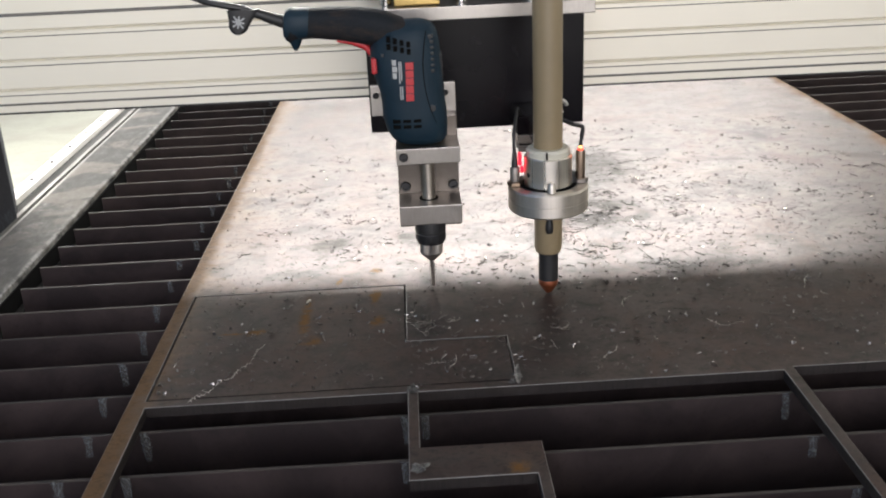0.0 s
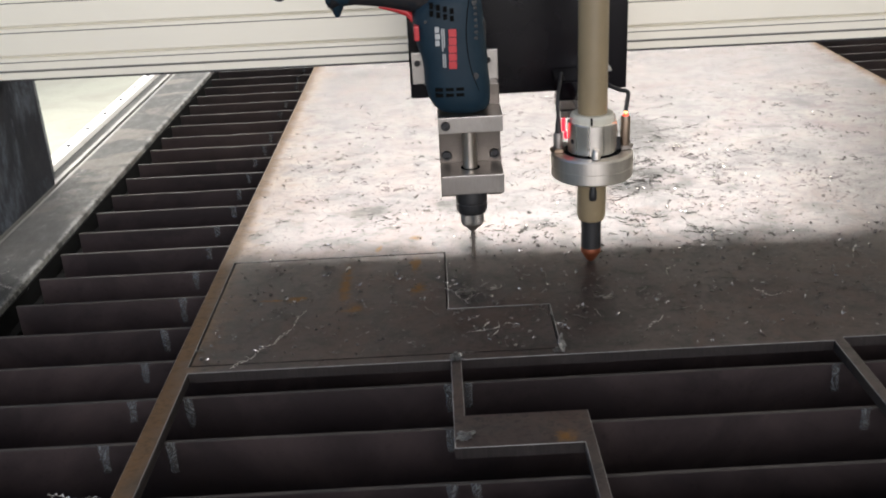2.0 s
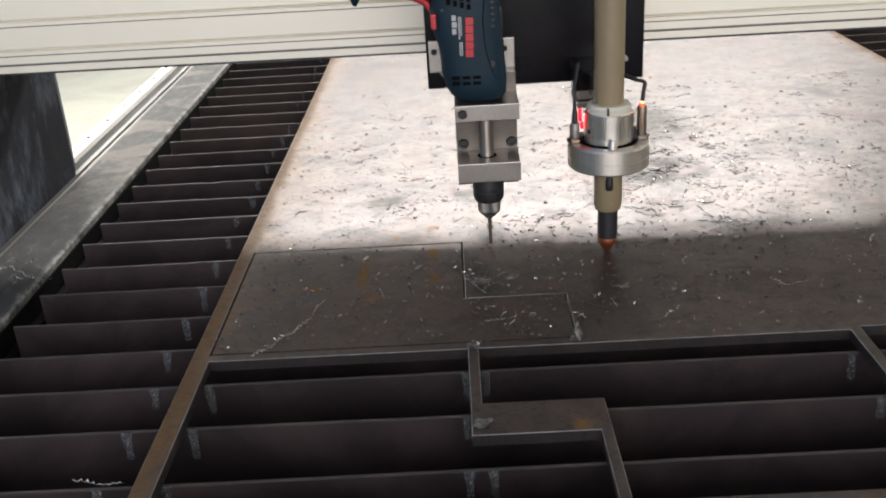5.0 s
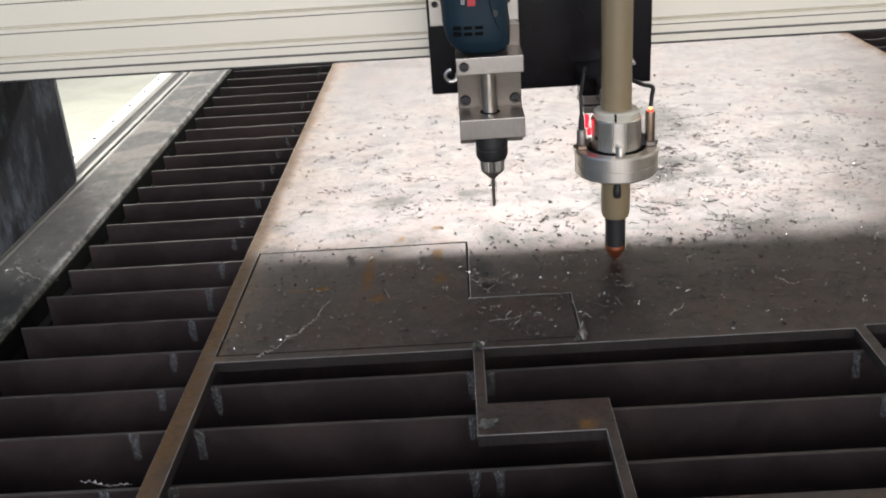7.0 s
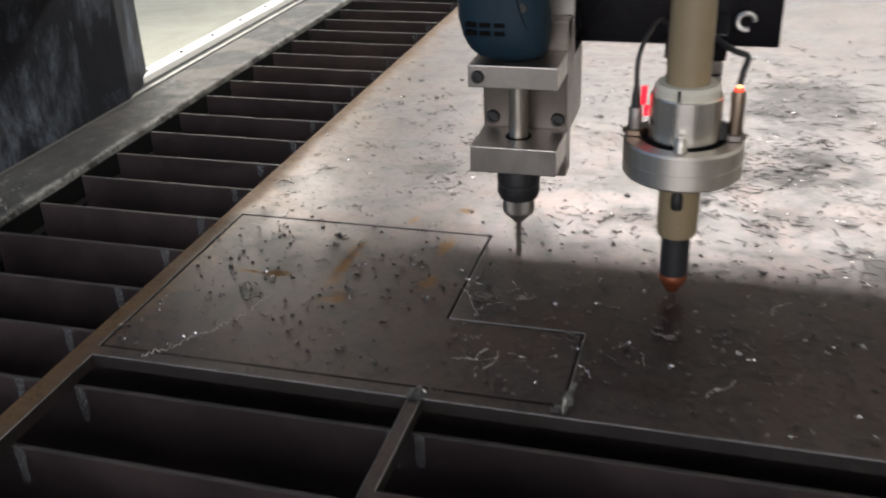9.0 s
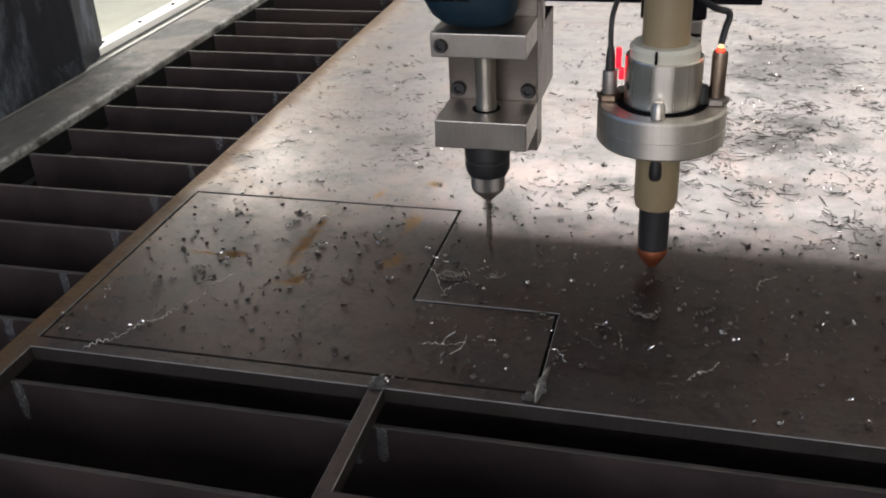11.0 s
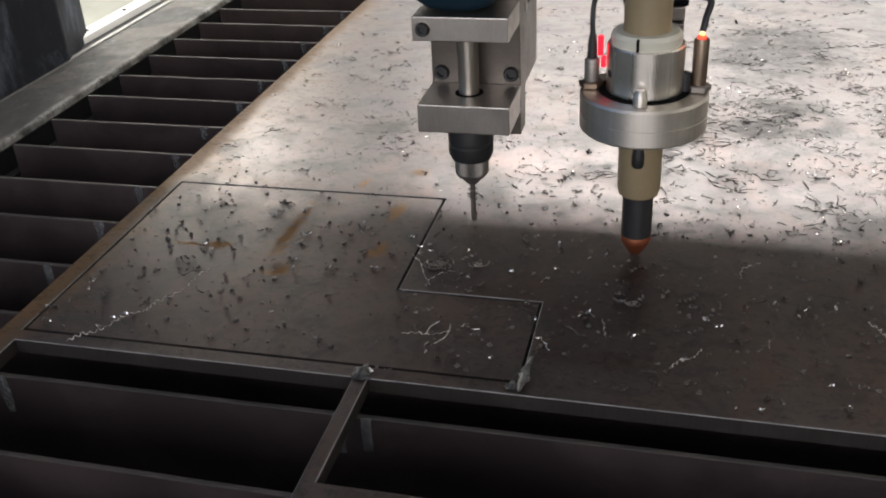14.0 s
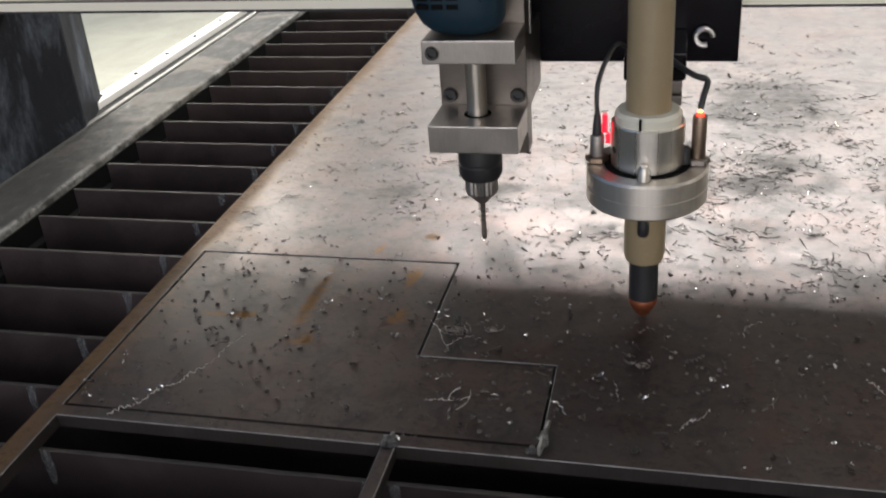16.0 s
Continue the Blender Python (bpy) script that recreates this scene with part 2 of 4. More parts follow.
def turned(name, base, rough=0.28):
    k = Mat(name, base, rough, 1.0)
    ring = k.node("ShaderNodeTangent")
    ring.direction_type, ring.axis = "RADIAL", "Z"
    k.link(ring.outputs[0], k.b.inputs["Tangent"])
    k.b.inputs["Anisotropic"].default_value = 0.6
    k.b.inputs["Anisotropic Rotation"].default_value = 0.25
    streak = k.noise(150, 5, 0.75, (1, 1, 0))
    k.mix(k.ramp(streak, 0.35, 0.75, 0, 0.5), tuple(0.62 * v for v in base))
    k.mix(k.ramp(k.noise(45, 4, 0.6), 0.5, 0.75, 0, 0.4), tuple(0.6 * v for v in base))
    k.rough(k.ramp(streak, 0.3, 0.75, rough - 0.05, rough + 0.08))
    return k.m


def plain(name, base, rough=0.5, metal=0.0, grain=60, amount=0.25, bump=0.1):
    k = Mat(name, base, rough, metal)
    big, fine = k.noise(grain * 0.15, 4), k.noise(grain * 4, 4, 0.7)
    k.mix(k.ramp(big, 0.4, 0.7, 0, amount), tuple(0.6 * v for v in base))
    k.mix(k.ramp(fine, 0.6, 0.8, 0, amount), tuple(min(1, 1.4 * v) for v in base))
    k.rough(k.ramp(big, 0.3, 0.7, max(0.05, rough - 0.08), rough + 0.08))
    k.bump(fine, bump, 0.0006)
    return k.m


def dusty_rubber(name, base, dust):
    k = Mat(name, base, 0.7, 0.0, 0.2)
    rub, fine = k.noise(45, 6, 0.75, (0.6, 1, 1.4), 0.5), k.noise(500, 3, 0.6)
    k.mix(k.ramp(rub, 0.46, 0.66, 0, 0.85), dust)
    k.mix(k.ramp(fine, 0.5, 0.7, 0, 0.5), tuple(0.5 * v for v in base))
    k.rough(k.ramp(rub, 0.3, 0.7, 0.6, 0.85))
    k.bump(fine, 0.35, 0.0008)
    return k.m


def glow(name, colour, strength):
    k = Mat(name, colour, 0.4)
    k.b.inputs["Emission Color"].default_value = (*colour, 1)
    k.b.inputs["Emission Strength"].default_value = strength
    return k.m


PLATE = steel_plate_material()
CUT = cut_edge_material()
# pale colour on the bevelled rim paints the highlight along cut edges
RIM_HIGHLIGHT = grimy_steel("rim_highlight", (0.22, 0.21, 0.205), (0.10, 0.096, 0.093), 0.5, 0.15, 110)
SLAT = grimy_steel("dark_slat_steel", (0.0240, 0.0180, 0.0183), (0.054, 0.0395, 0.0380), 0.66, 0.1, 24)
SLAT.node_tree.nodes["Principled BSDF"].inputs["Specular IOR Level"].default_value = 0.2
RAIL = rail_material()
PALE = brushed("pale_steel", (0.165, 0.16, 0.15), 0.5, (40, 0.4, 40), 0.3)
# near-black for recesses and gaps: their shade is put into the colour
RECESS_SHADE = plain("recess_shade", (0.006, 0.006, 0.006), 0.85, 0.0, 60, 0.4, 0.3)
RECESS_SHADE.node_tree.nodes["Principled BSDF"].inputs["Specular IOR Level"].default_value = 0.03
WORN = grimy_steel("worn_slat_top", (0.021, 0.017, 0.0145), (0.055, 0.045, 0.038), 0.7, 0.1, 60)
SLAG = slag_material()
DROSS = grimy_steel("dross", (0.15, 0.15, 0.15), (0.035, 0.034, 0.033), 0.34, 0.7, 260)
CLAMP = brushed("dull_clamp_steel", (0.26, 0.235, 0.215), 0.45, (3, 3, 40), 0.8)
SENSOR = brushed("brassy_sensor_steel", (0.27, 0.205, 0.155), 0.35)
LEG = leg_paint_material()
LEG.node_tree.nodes["Principled BSDF"].inputs["Specular IOR Level"].default_value = 0.15
ALU = plain("anodised_aluminium", (0.765, 0.725, 0.620), 0.42, 0.3, 10, 0.07, 0.02)
GROOVE = plain("dark_groove", (0.20, 0.19, 0.175), 0.6)
STEEL = turned("turned_steel", (0.80, 0.775, 0.74), 0.38)
COLLAR = turned("bright_turned_steel", (0.83, 0.785, 0.72), 0.29)
RING = turned("dull_turned_steel", (0.66, 0.615, 0.555), 0.44)
NECK = turned("worn_spindle_steel", (0.46, 0.42, 0.37), 0.34)
MILLED = brushed("milled_steel", (0.42, 0.395, 0.365), 0.37, (60, 3, 2))
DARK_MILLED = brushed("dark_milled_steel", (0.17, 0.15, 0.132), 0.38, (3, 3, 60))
NOSE = turned("knurled_steel", (0.58, 0.55, 0.51), 0.32)
BIT = brushed("dark_bit_steel", (0.30, 0.26, 0.23), 0.35, (1, 1, 30))
CHROME = brushed("chrome", (0.75, 0.74, 0.73), 0.15, (1, 1, 40))
BLACK = plain("black_panel", (0.0048, 0.0040, 0.0058), 0.24, 0.0, 40, 0.3, 0.02)
BLACK.node_tree.nodes["Principled BSDF"].inputs["Specular IOR Level"].default_value = 0.2
BRASS = brushed("brass", (0.50, 0.36, 0.14), 0.35)
BARREL = plain("khaki_torch_plastic", (0.235, 0.183, 0.108), 0.42, 0.0, 50, 0.5, 0.08)
CREAM = plain("cream_plastic", (0.52, 0.50, 0.42), 0.45, 0.0, 50, 0.2, 0.05)
RUBBER = plain("black_rubber", (0.014, 0.014, 0.015), 0.5, 0.0, 80, 0.3, 0.15)
COPPER = plain("oxidised_copper", (0.21, 0.062, 0.026), 0.46, 0.6, 120, 0.7, 0.3)
TEAL = plain("teal_plastic", (0.0060, 0.0205, 0.034), 0.55, 0.0, 120, 0.45, 0.3)
TEAL.node_tree.nodes["Principled BSDF"].inputs["Specular IOR Level"].default_value = 0.28
GRIP = dusty_rubber("dark_grip_rubber", (0.0075, 0.0100, 0.0135), (0.034, 0.026, 0.022))
RED = plain("red_plastic", (0.43, 0.022, 0.028), 0.4, 0.0, 60, 0.1, 0.03)
PRINT = plain("white_print", (0.36, 0.37, 0.37), 0.5, 0.0, 60, 0.2, 0.02)
SWARF = swarf_material()
# strands look dark against the sheet's sheen; that darkness is in this colour
SHADED_SWARF = grimy_steel("shaded_swarf", (0.012, 0.0105, 0.010), (0.034, 0.030, 0.028), 0.55, 0.2, 220)
NEST = brushed("dull_swarf_wire", (0.26, 0.235, 0.21), 0.34, (1, 1, 1), 0.7)
BRIGHT = brushed("bright_swarf", (0.62, 0.59, 0.55), 0.40, (1, 1, 1), 0.6)
BEAD = grimy_steel("spatter", (0.055, 0.050, 0.046), (0.15, 0.14, 0.13), 0.3, 0.7, 160)
LED_RED = glow("red_led", (1.0, 0.008, 0.03), 1.3)
LED_ORANGE = glow("orange_led", (1.0, 0.05, 0.025), 4.0)
LED_YELLOW = glow("yellow_led", (1.0, 0.42, 0.10), 6.0)
CONCRETE = grimy_steel("pale_concrete", (0.275, 0.278, 0.235), (0.235, 0.232, 0.200), 0.75, 0.0, 9)
WALL = plain("white_painted_wall", (0.72, 0.71, 0.68), 0.8, 0.0, 6, 0.1, 0.05)
STRIP = plain("pale_aluminium", (0.84, 0.83, 0.79), 0.5, 0.0, 20, 0.15, 0.05)
GAP_SHADE = grimy_steel("gap_shade", (0.009, 0.009, 0.0085), (0.025, 0.025, 0.0235), 0.7, 0.1, 12)
ROOF = plain("grey_roof_sheet", (0.45, 0.46, 0.47), 0.6, 0.0, 6, 0.2, 0.05)
GRIT = plain("dark_scrap_bed", (0.03, 0.027, 0.025), 0.8, 0.1, 60, 0.5, 0.6)


# ---- mesh helpers ----
def thing(name, at, label, category, group="", kind=""):
    ob = new(name)
    ob.empty_display_size = 0.05
    ob.location = at
    return tagged(ob, label, category, group, kind)


def part(name, bm, material, parent=None, label="", smooth=False):
    """One mesh object from a bmesh in world coordinates, under a thing or a part of it."""
    mesh = bpy.data.meshes.new(name)
    if parent is not None:
        base = Vector()
        up = parent
        while up:
            base += up.location
            up = up.parent
        bmesh.ops.translate(bm, verts=bm.verts[:], vec=-base)
    bm.normal_update()
    bm.to_mesh(mesh)
    bm.free()
    for m in material if isinstance(material, (list, tuple)) else [material]:
        mesh.materials.append(m)
    if smooth:
        mesh.shade_smooth()
        mesh.set_sharp_from_angle(angle=radians(35))
    ob = new(name, mesh)
    ob.parent = parent
    if label:
        tagged(ob, label)
    return ob


def box(x0, x1, y0, y1, z0, z1, bevel=0.0, bm=None):
    own = bmesh.new()
    bmesh.ops.create_cube(own, size=1)
    for v in own.verts:
        v.co = Vector(((x0 + x1) / 2 + v.co.x * (x1 - x0), (y0 + y1) / 2 + v.co.y * (y1 - y0), (z0 + z1) / 2 + v.co.z * (z1 - z0)))
    if bevel:
        bmesh.ops.bevel(own, geom=own.edges[:], offset=bevel, segments=2, affect="EDGES", profile=0.6)
    if bm is None:
        return own
    return merge(bm, own)


def merge(bm, other):
    mesh = bpy.data.meshes.new("join")
    other.to_mesh(mesh)
    other.free()
    bm.from_mesh(mesh)
    bpy.data.meshes.remove(mesh)
    return bm


def lathe(profile, cx=0.0, cy=0.0, steps=40, bm=None):
    """A turned shape about the vertical through (cx, cy): profile rows of radius and height."""
    bm = bm or bmesh.new()
    rings = []
    for r, z in profile:
        if r < 1e-6:
            rings.append([bm.verts.new((cx, cy, z))])
        else:
            rings.append([bm.verts.new((cx + r * math.cos(2 * math.pi * i / steps), cy + r * math.sin(2 * math.pi * i / steps), z)) for i in range(steps)])
    for a, b in zip(rings, rings[1:]):
        for i in range(steps):
            j = (i + 1) % steps
            if len(a) == 1 and len(b) > 1:
                bm.faces.new((a[0], b[j], b[i]))
            elif len(b) == 1 and len(a) > 1:
                bm.faces.new((a[i], a[j], b[0]))
            elif len(a) > 1:
                bm.faces.new((a[i], a[j], b[j], b[i]))
    bmesh.ops.recalc_face_normals(bm, faces=bm.faces[:])
    return bm


def spline(points, n=8):
    """A smooth line through the points."""
    p = [Vector(q) for q in points]
    p = [2 * p[0] - p[1], *p, 2 * p[-1] - p[-2]]
    out = []
    for a, b, c, d in zip(p, p[1:], p[2:], p[3:]):
        for i in range(n):
            t = i / n
            out.append(0.5 * (2 * b + (c - a) * t + (2 * a - 5 * b + 4 * c - d) * t * t + (3 * b - a - 3 * c + d) * t**3))
    return out + [p[-2]]


def tube(points, radius, steps=10, bm=None, ends=True):
    bm = bm or bmesh.new()
    pts = [Vector(p) for p in points]
    radii = radius if isinstance(radius, (list, tuple)) else [radius] * len(pts)
    rings, side = [], None
    for i, p in enumerate(pts):
        ahead = (pts[min(i + 1, len(pts) - 1)] - pts[max(i - 1, 0)]).normalized()
        if side is None:
            side = ahead.orthogonal().normalized()
        side = (side - ahead * side.dot(ahead)).normalized()
        up = ahead.cross(side)
        rings.append([bm.verts.new(p + radii[i] * (side * math.cos(a) + up * math.sin(a))) for a in (2 * math.pi * j / steps for j in range(steps))])
    for a, b in zip(rings, rings[1:]):
        for i in range(steps):
            bm.faces.new((a[i], a[(i + 1) % steps], b[(i + 1) % steps], b[i]))
    if ends:
        bm.faces.new(rings[0][::-1])
        bm.faces.new(rings[-1])
    return bm


def loft(sections, steps=28, power=2.6):
    """A closed skin through super-elliptic sections: each a centre, two half axes as vectors."""
    bm, rings = bmesh.new(), []
    for c, u, v in sections:
        c, u, v = Vector(c), Vector(u), Vector(v)
        ring = []
        for i in range(steps):
            a = 2 * math.pi * i / steps
            ca, sa = math.cos(a), math.sin(a)
            ring.append(bm.verts.new(c + u * math.copysign(abs(ca) ** (2 / power), ca) + v * math.copysign(abs(sa) ** (2 / power), sa)))
        rings.append(ring)
    for a, b in zip(rings, rings[1:]):
        for i in range(steps):
            bm.faces.new((a[i], a[(i + 1) % steps], b[(i + 1) % steps], b[i]))
    bm.faces.new(rings[0][::-1])
    bm.faces.new(rings[-1])
    bmesh.ops.recalc_face_normals(bm, faces=bm.faces[:])
    return bm


def slab(solid, xs, ys, z0, z1):
    """A plate from a grid of cells: solid(x, y) tells which are filled. Faces of the rims take material slot 1."""
    bm, seen = bmesh.new(), {}

    def vert(i, j, z):
        key = (i, j, z)
        if key not in seen:
            seen[key] = bm.verts.new((xs[i], ys[j], z))
        return seen[key]

    full = lambda i, j: 0 <= i < len(xs) - 1 and 0 <= j < len(ys) - 1 and solid((xs[i] + xs[i + 1]) / 2, (ys[j] + ys[j + 1]) / 2)  # noqa: E731
    for i in range(len(xs) - 1):
        for j in range(len(ys) - 1):
            if not full(i, j):
                continue
            bm.faces.new([vert(i, j, z1), vert(i + 1, j, z1), vert(i + 1, j + 1, z1), vert(i, j + 1, z1)])
            bm.faces.new([vert(i, j + 1, z0), vert(i + 1, j + 1, z0), vert(i + 1, j, z0), vert(i, j, z0)])
            for di, dj, a, b in ((0, -1, (i, j), (i + 1, j)), (1, 0, (i + 1, j), (i + 1, j + 1)), (0, 1, (i + 1, j + 1), (i, j + 1)), (-1, 0, (i, j + 1), (i, j))):
                if not full(i + di, j + dj):
                    bm.faces.new([vert(*a, z0), vert(*b, z0), vert(*b, z1), vert(*a, z1)]).material_index = 1
    bm.normal_update()
    rim = [e for e in bm.edges if len(e.link_faces) == 2 and all(v.co.z == z1 for v in e.verts) and {f.material_index for f in e.link_faces} == {0, 1}]
    bmesh.ops.bevel(bm, geom=rim, offset=0.0006, segments=1, affect="EDGES", material=2)
    return bm


def inside(x, y, corners):
    """Whether a point lies in a polygon."""
    hit = False
    for (ax, ay), (bx, by) in zip(corners, corners[1:] + corners[:1]):
        if (ay > y) != (by > y) and x < (bx - ax) * (y - ay) / (by - ay) + ax:
            hit = not hit
    return hit


# ---- the hall ----
TOP = 0.75          # top of the sheet
THICK = 0.012
BED = TOP - THICK   # top of the slats


def hall():
    tagged(part("ground", box(-30, 30, -30, 40, -0.2, 0.0), CONCRETE), "pale sunlit concrete ground round the cutting table", "ground", kind="structure")
    # unseen walls and roof, added to frame the lamps and block the sun
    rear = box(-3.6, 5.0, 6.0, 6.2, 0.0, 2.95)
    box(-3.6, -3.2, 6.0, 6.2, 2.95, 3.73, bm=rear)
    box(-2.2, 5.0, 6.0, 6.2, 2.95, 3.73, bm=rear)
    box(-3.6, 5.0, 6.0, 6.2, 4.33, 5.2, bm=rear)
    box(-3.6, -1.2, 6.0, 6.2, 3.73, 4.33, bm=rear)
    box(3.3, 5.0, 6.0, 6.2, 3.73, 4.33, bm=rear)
    tagged(part("wall_rear", rear, WALL), "unseen white painted rear wall with assumed high windows", "wall", kind="structure")
    tagged(part("wall_side", box(5.0, 5.2, -5.2, 6.2, 0.0, 5.2), WALL), "unseen white painted side wall of the workshop", "wall", kind="structure")
    front = box(-1.1, 5.0, -5.2, -5.0, 3.8, 5.2)
    box(3.0, 5.0, -5.2, -5.0, 0.0, 3.8, bm=front)
    tagged(part("wall_front", front, WALL), "unseen white painted front wall with an added wide doorway", "wall", kind="structure")
    tagged(part("ceiling", box(-1.1, 5.2, -5.2, 6.2, 5.2, 5.3), ROOF), "unseen grey sheet roof of the workshop", "ceiling", kind="structure")


hall()

# ---- the cutting table ----
PITCH, FIRST = 0.0815, 0.131
SLATS = [FIRST + PITCH * k + (0.005 if k in (-2, -3) else 0.0) for k in range(-9, 24)]


def cutting_table():
    t = thing("cutting_table", (0.5, 0.6, 0.0), "dark steel cutting table with rows of upright slats", "cutting table")
    bed_l, bed_r, y0, y1 = -0.268, 1.62, -0.80, 2.10
    part("rail", box(-0.381, -0.290, y0, y1, 0.60, 0.736, 0.004), RAIL, t, "worn grey steel side rail")
    part("rail", box(1.64, 1.735, y0, y1, 0.60, 0.736, 0.004), RAIL, t, "worn grey steel side rail")
    # inner face and left slat holder have the recess shade painted on
    part("rail_web", box(-0.2895, -0.2872, y0, y1, 0.56, 0.727), RECESS_SHADE, t, "inner face of the rail, coloured near-black as in shade")
    part("slat_holder", box(-0.286, -0.274, y0, y1, 0.50, 0.70), RECESS_SHADE, t)
    part("slat_holder", box(1.624, 1.636, y0, y1, 0.50, 0.722), SLAT, t)
    for x in (-0.398, -0.414):
        part("guide_rail", box(x, x + 0.0095, y0, y1, 0.655, 0.726, 0.002), PALE, t, "pale steel linear guide rail")
    # solid block in the gap; the gap's shade is put into its colour
    part("channel", box(-0.4430, -0.4145, y0, y1, 0.655, 0.717), GAP_SHADE, t, "block coloured as the shaded gap beside the guide rail")
    strip = part("side_strip", box(-0.472, -0.4435, y0, y1, 0.655, 0.728, 0.002), STRIP, t, "pale aluminium strip with screws")
    for i in range(22):
        y = -0.6 + i * 0.12
        part("screw", lathe([(0, 0.7305), (0.0028, 0.7305), (0.0038, 0.7295), (0.0038, 0.727)], -0.4580, y, 12), RUBBER, strip, "dark screw head")
    part("side_plate", box(-0.50, -0.383, y0, y1, 0.45, 0.654), SLAT, t)
    part("scrap_tray", box(-0.272, 1.63, y0, y1, 0.36, 0.40), GRIT, t, "dark scrap-covered tray under the slats")
    part("end_plate", box(-0.384, 1.735, y0 - 0.02, y0 - 0.001, 0.30, 0.73), SLAT, t)
    part("end_plate", box(-0.384, 1.735, y1 + 0.001, y1 + 0.02, 0.30, 0.73), SLAT, t)
    for x in (-0.36, 1.71):
        for y in (-0.7, 0.6, 2.0):
            part("leg", box(x - 0.04, x + 0.04, y - 0.04, y + 0.04, 0.0, 0.60, 0.003), SLAT, t)
    rng = random.Random(4)
    for y in SLATS:
        bm, n = bmesh.new(), 60
        rows = []
        for i in range(n + 1):
            x = bed_l + (bed_r - bed_l) * i / n
            bow = 0.0012 * math.sin(x * 5 + y * 40)
            nick = rng.choice((0, 0, 0, 0, 0, 0, 0.0003, 0.0006)) if rng.random() < 0.4 else 0
            rows.append([bm.verts.new((x, y + s + bow, z)) for s, z in ((-0.0022, 0.55), (-0.0022, BED - nick - 0.0008), (-0.0014, BED - nick), (0.0014, BED - nick), (0.0022, BED - nick - 0.0008), (0.0022, 0.55))])
        for a, b in zip(rows, rows[1:]):
            for k in range(6):
                bm.faces.new((a[k], a[(k + 1) % 6], b[(k + 1) % 6], b[k])).material_index = int(k in (1, 2, 3))
        bm.faces.new(rows[0])
        bm.faces.new(rows[-1][::-1])
        bmesh.ops.recalc_face_normals(bm, faces=bm.faces[:])
        s = part("slat", bm, [SLAT, WORN], t)
        # runs of slag left by earlier cuts
        marks = [-0.056 + rng.uniform(-0.005, 0.004)] if y < 0.8 or rng.random() < 0.7 else []
        if y < 0:
            marks += [0.004 + rng.uniform(-0.002, 0.003), 0.2755, 0.2965, 0.68 + rng.uniform(-0.01, 0.003)]
        for x in marks:
            tall, own, last = rng.uniform(0.022, 0.034) * (1.0 if y < 0.3 else 0.6), bmesh.new(), None
            lean, bow = rng.uniform(-0.002, 0.003) if x < -0.03 else rng.uniform(-0.002, 0.001), 0.0012 * math.sin(x * 5 + y * 40)
            for i in range(9):
                u = i / 8
                mid, z = x - lean * u + 0.0006 * rng.uniform(-1, 1), BED + 0.0008 - (tall + 0.0023) * u
                half = (0.0058 - 0.0016 * u) * rng.uniform(0.7, 1.2)
                face = y - 0.0023 + bow
                row = [own.verts.new((mid + half * w, face - d, z)) for w, d in ((-1, -0.0004), (-0.5, 0.0006), (0.1, 0.0009), (0.6, 0.0005), (1, -0.0004))]
                if last:
                    for p in range(4):
                        own.faces.new((last[p], row[p], row[p + 1], last[p + 1]))
                last = row
            part("slag", own, SLAG, s, "pale grey slag run", smooth=True)
    return t


cutting_table()

# ---- the steel sheet and the part cut from it ----
KERF = 0.0025
PART = [(0.0, 0.016), (0.0, 0.285), (0.277, 0.285), (0.277, 0.1175), (0.396, 0.1175), (0.396, 0.016)]


def grown(corners, d):
    """A polygon with square corners, listed clockwise, pushed outwards by d."""
    out, n = [], len(corners)
    for i in range(n):
        (ax, ay), (bx, by), (cx, cy) = corners[i - 1], corners[i], corners[(i + 1) % n]
        x, y = bx, by
        for (px, py), (qx, qy) in (((ax, ay), (bx, by)), ((bx, by), (cx, cy))):
            if abs(px - qx) < 1e-9:
                x = bx + (d if qy < py else -d)
            else:
                y = by + (d if qx > px else -d)
        out.append((x, y))
    return out


def by_surface(bm, t):
    """The rolled faces, the rough cut edge and the painted highlight rim of a plate as parts of it."""
    for i, (name, material, label) in enumerate((("plate", PLATE, ""), ("cut_edge", CUT, "dark plasma-cut edge"), ("rim", RIM_HIGHLIGHT, "thin rim with a painted highlight"))):
        own = bm.copy()
        bmesh.ops.delete(own, geom=[f for f in own.faces if f.material_index != i], context="FACES")
        for f in own.faces:
            f.material_index = 0
        part(name, own, material, t, label)
    bm.free()


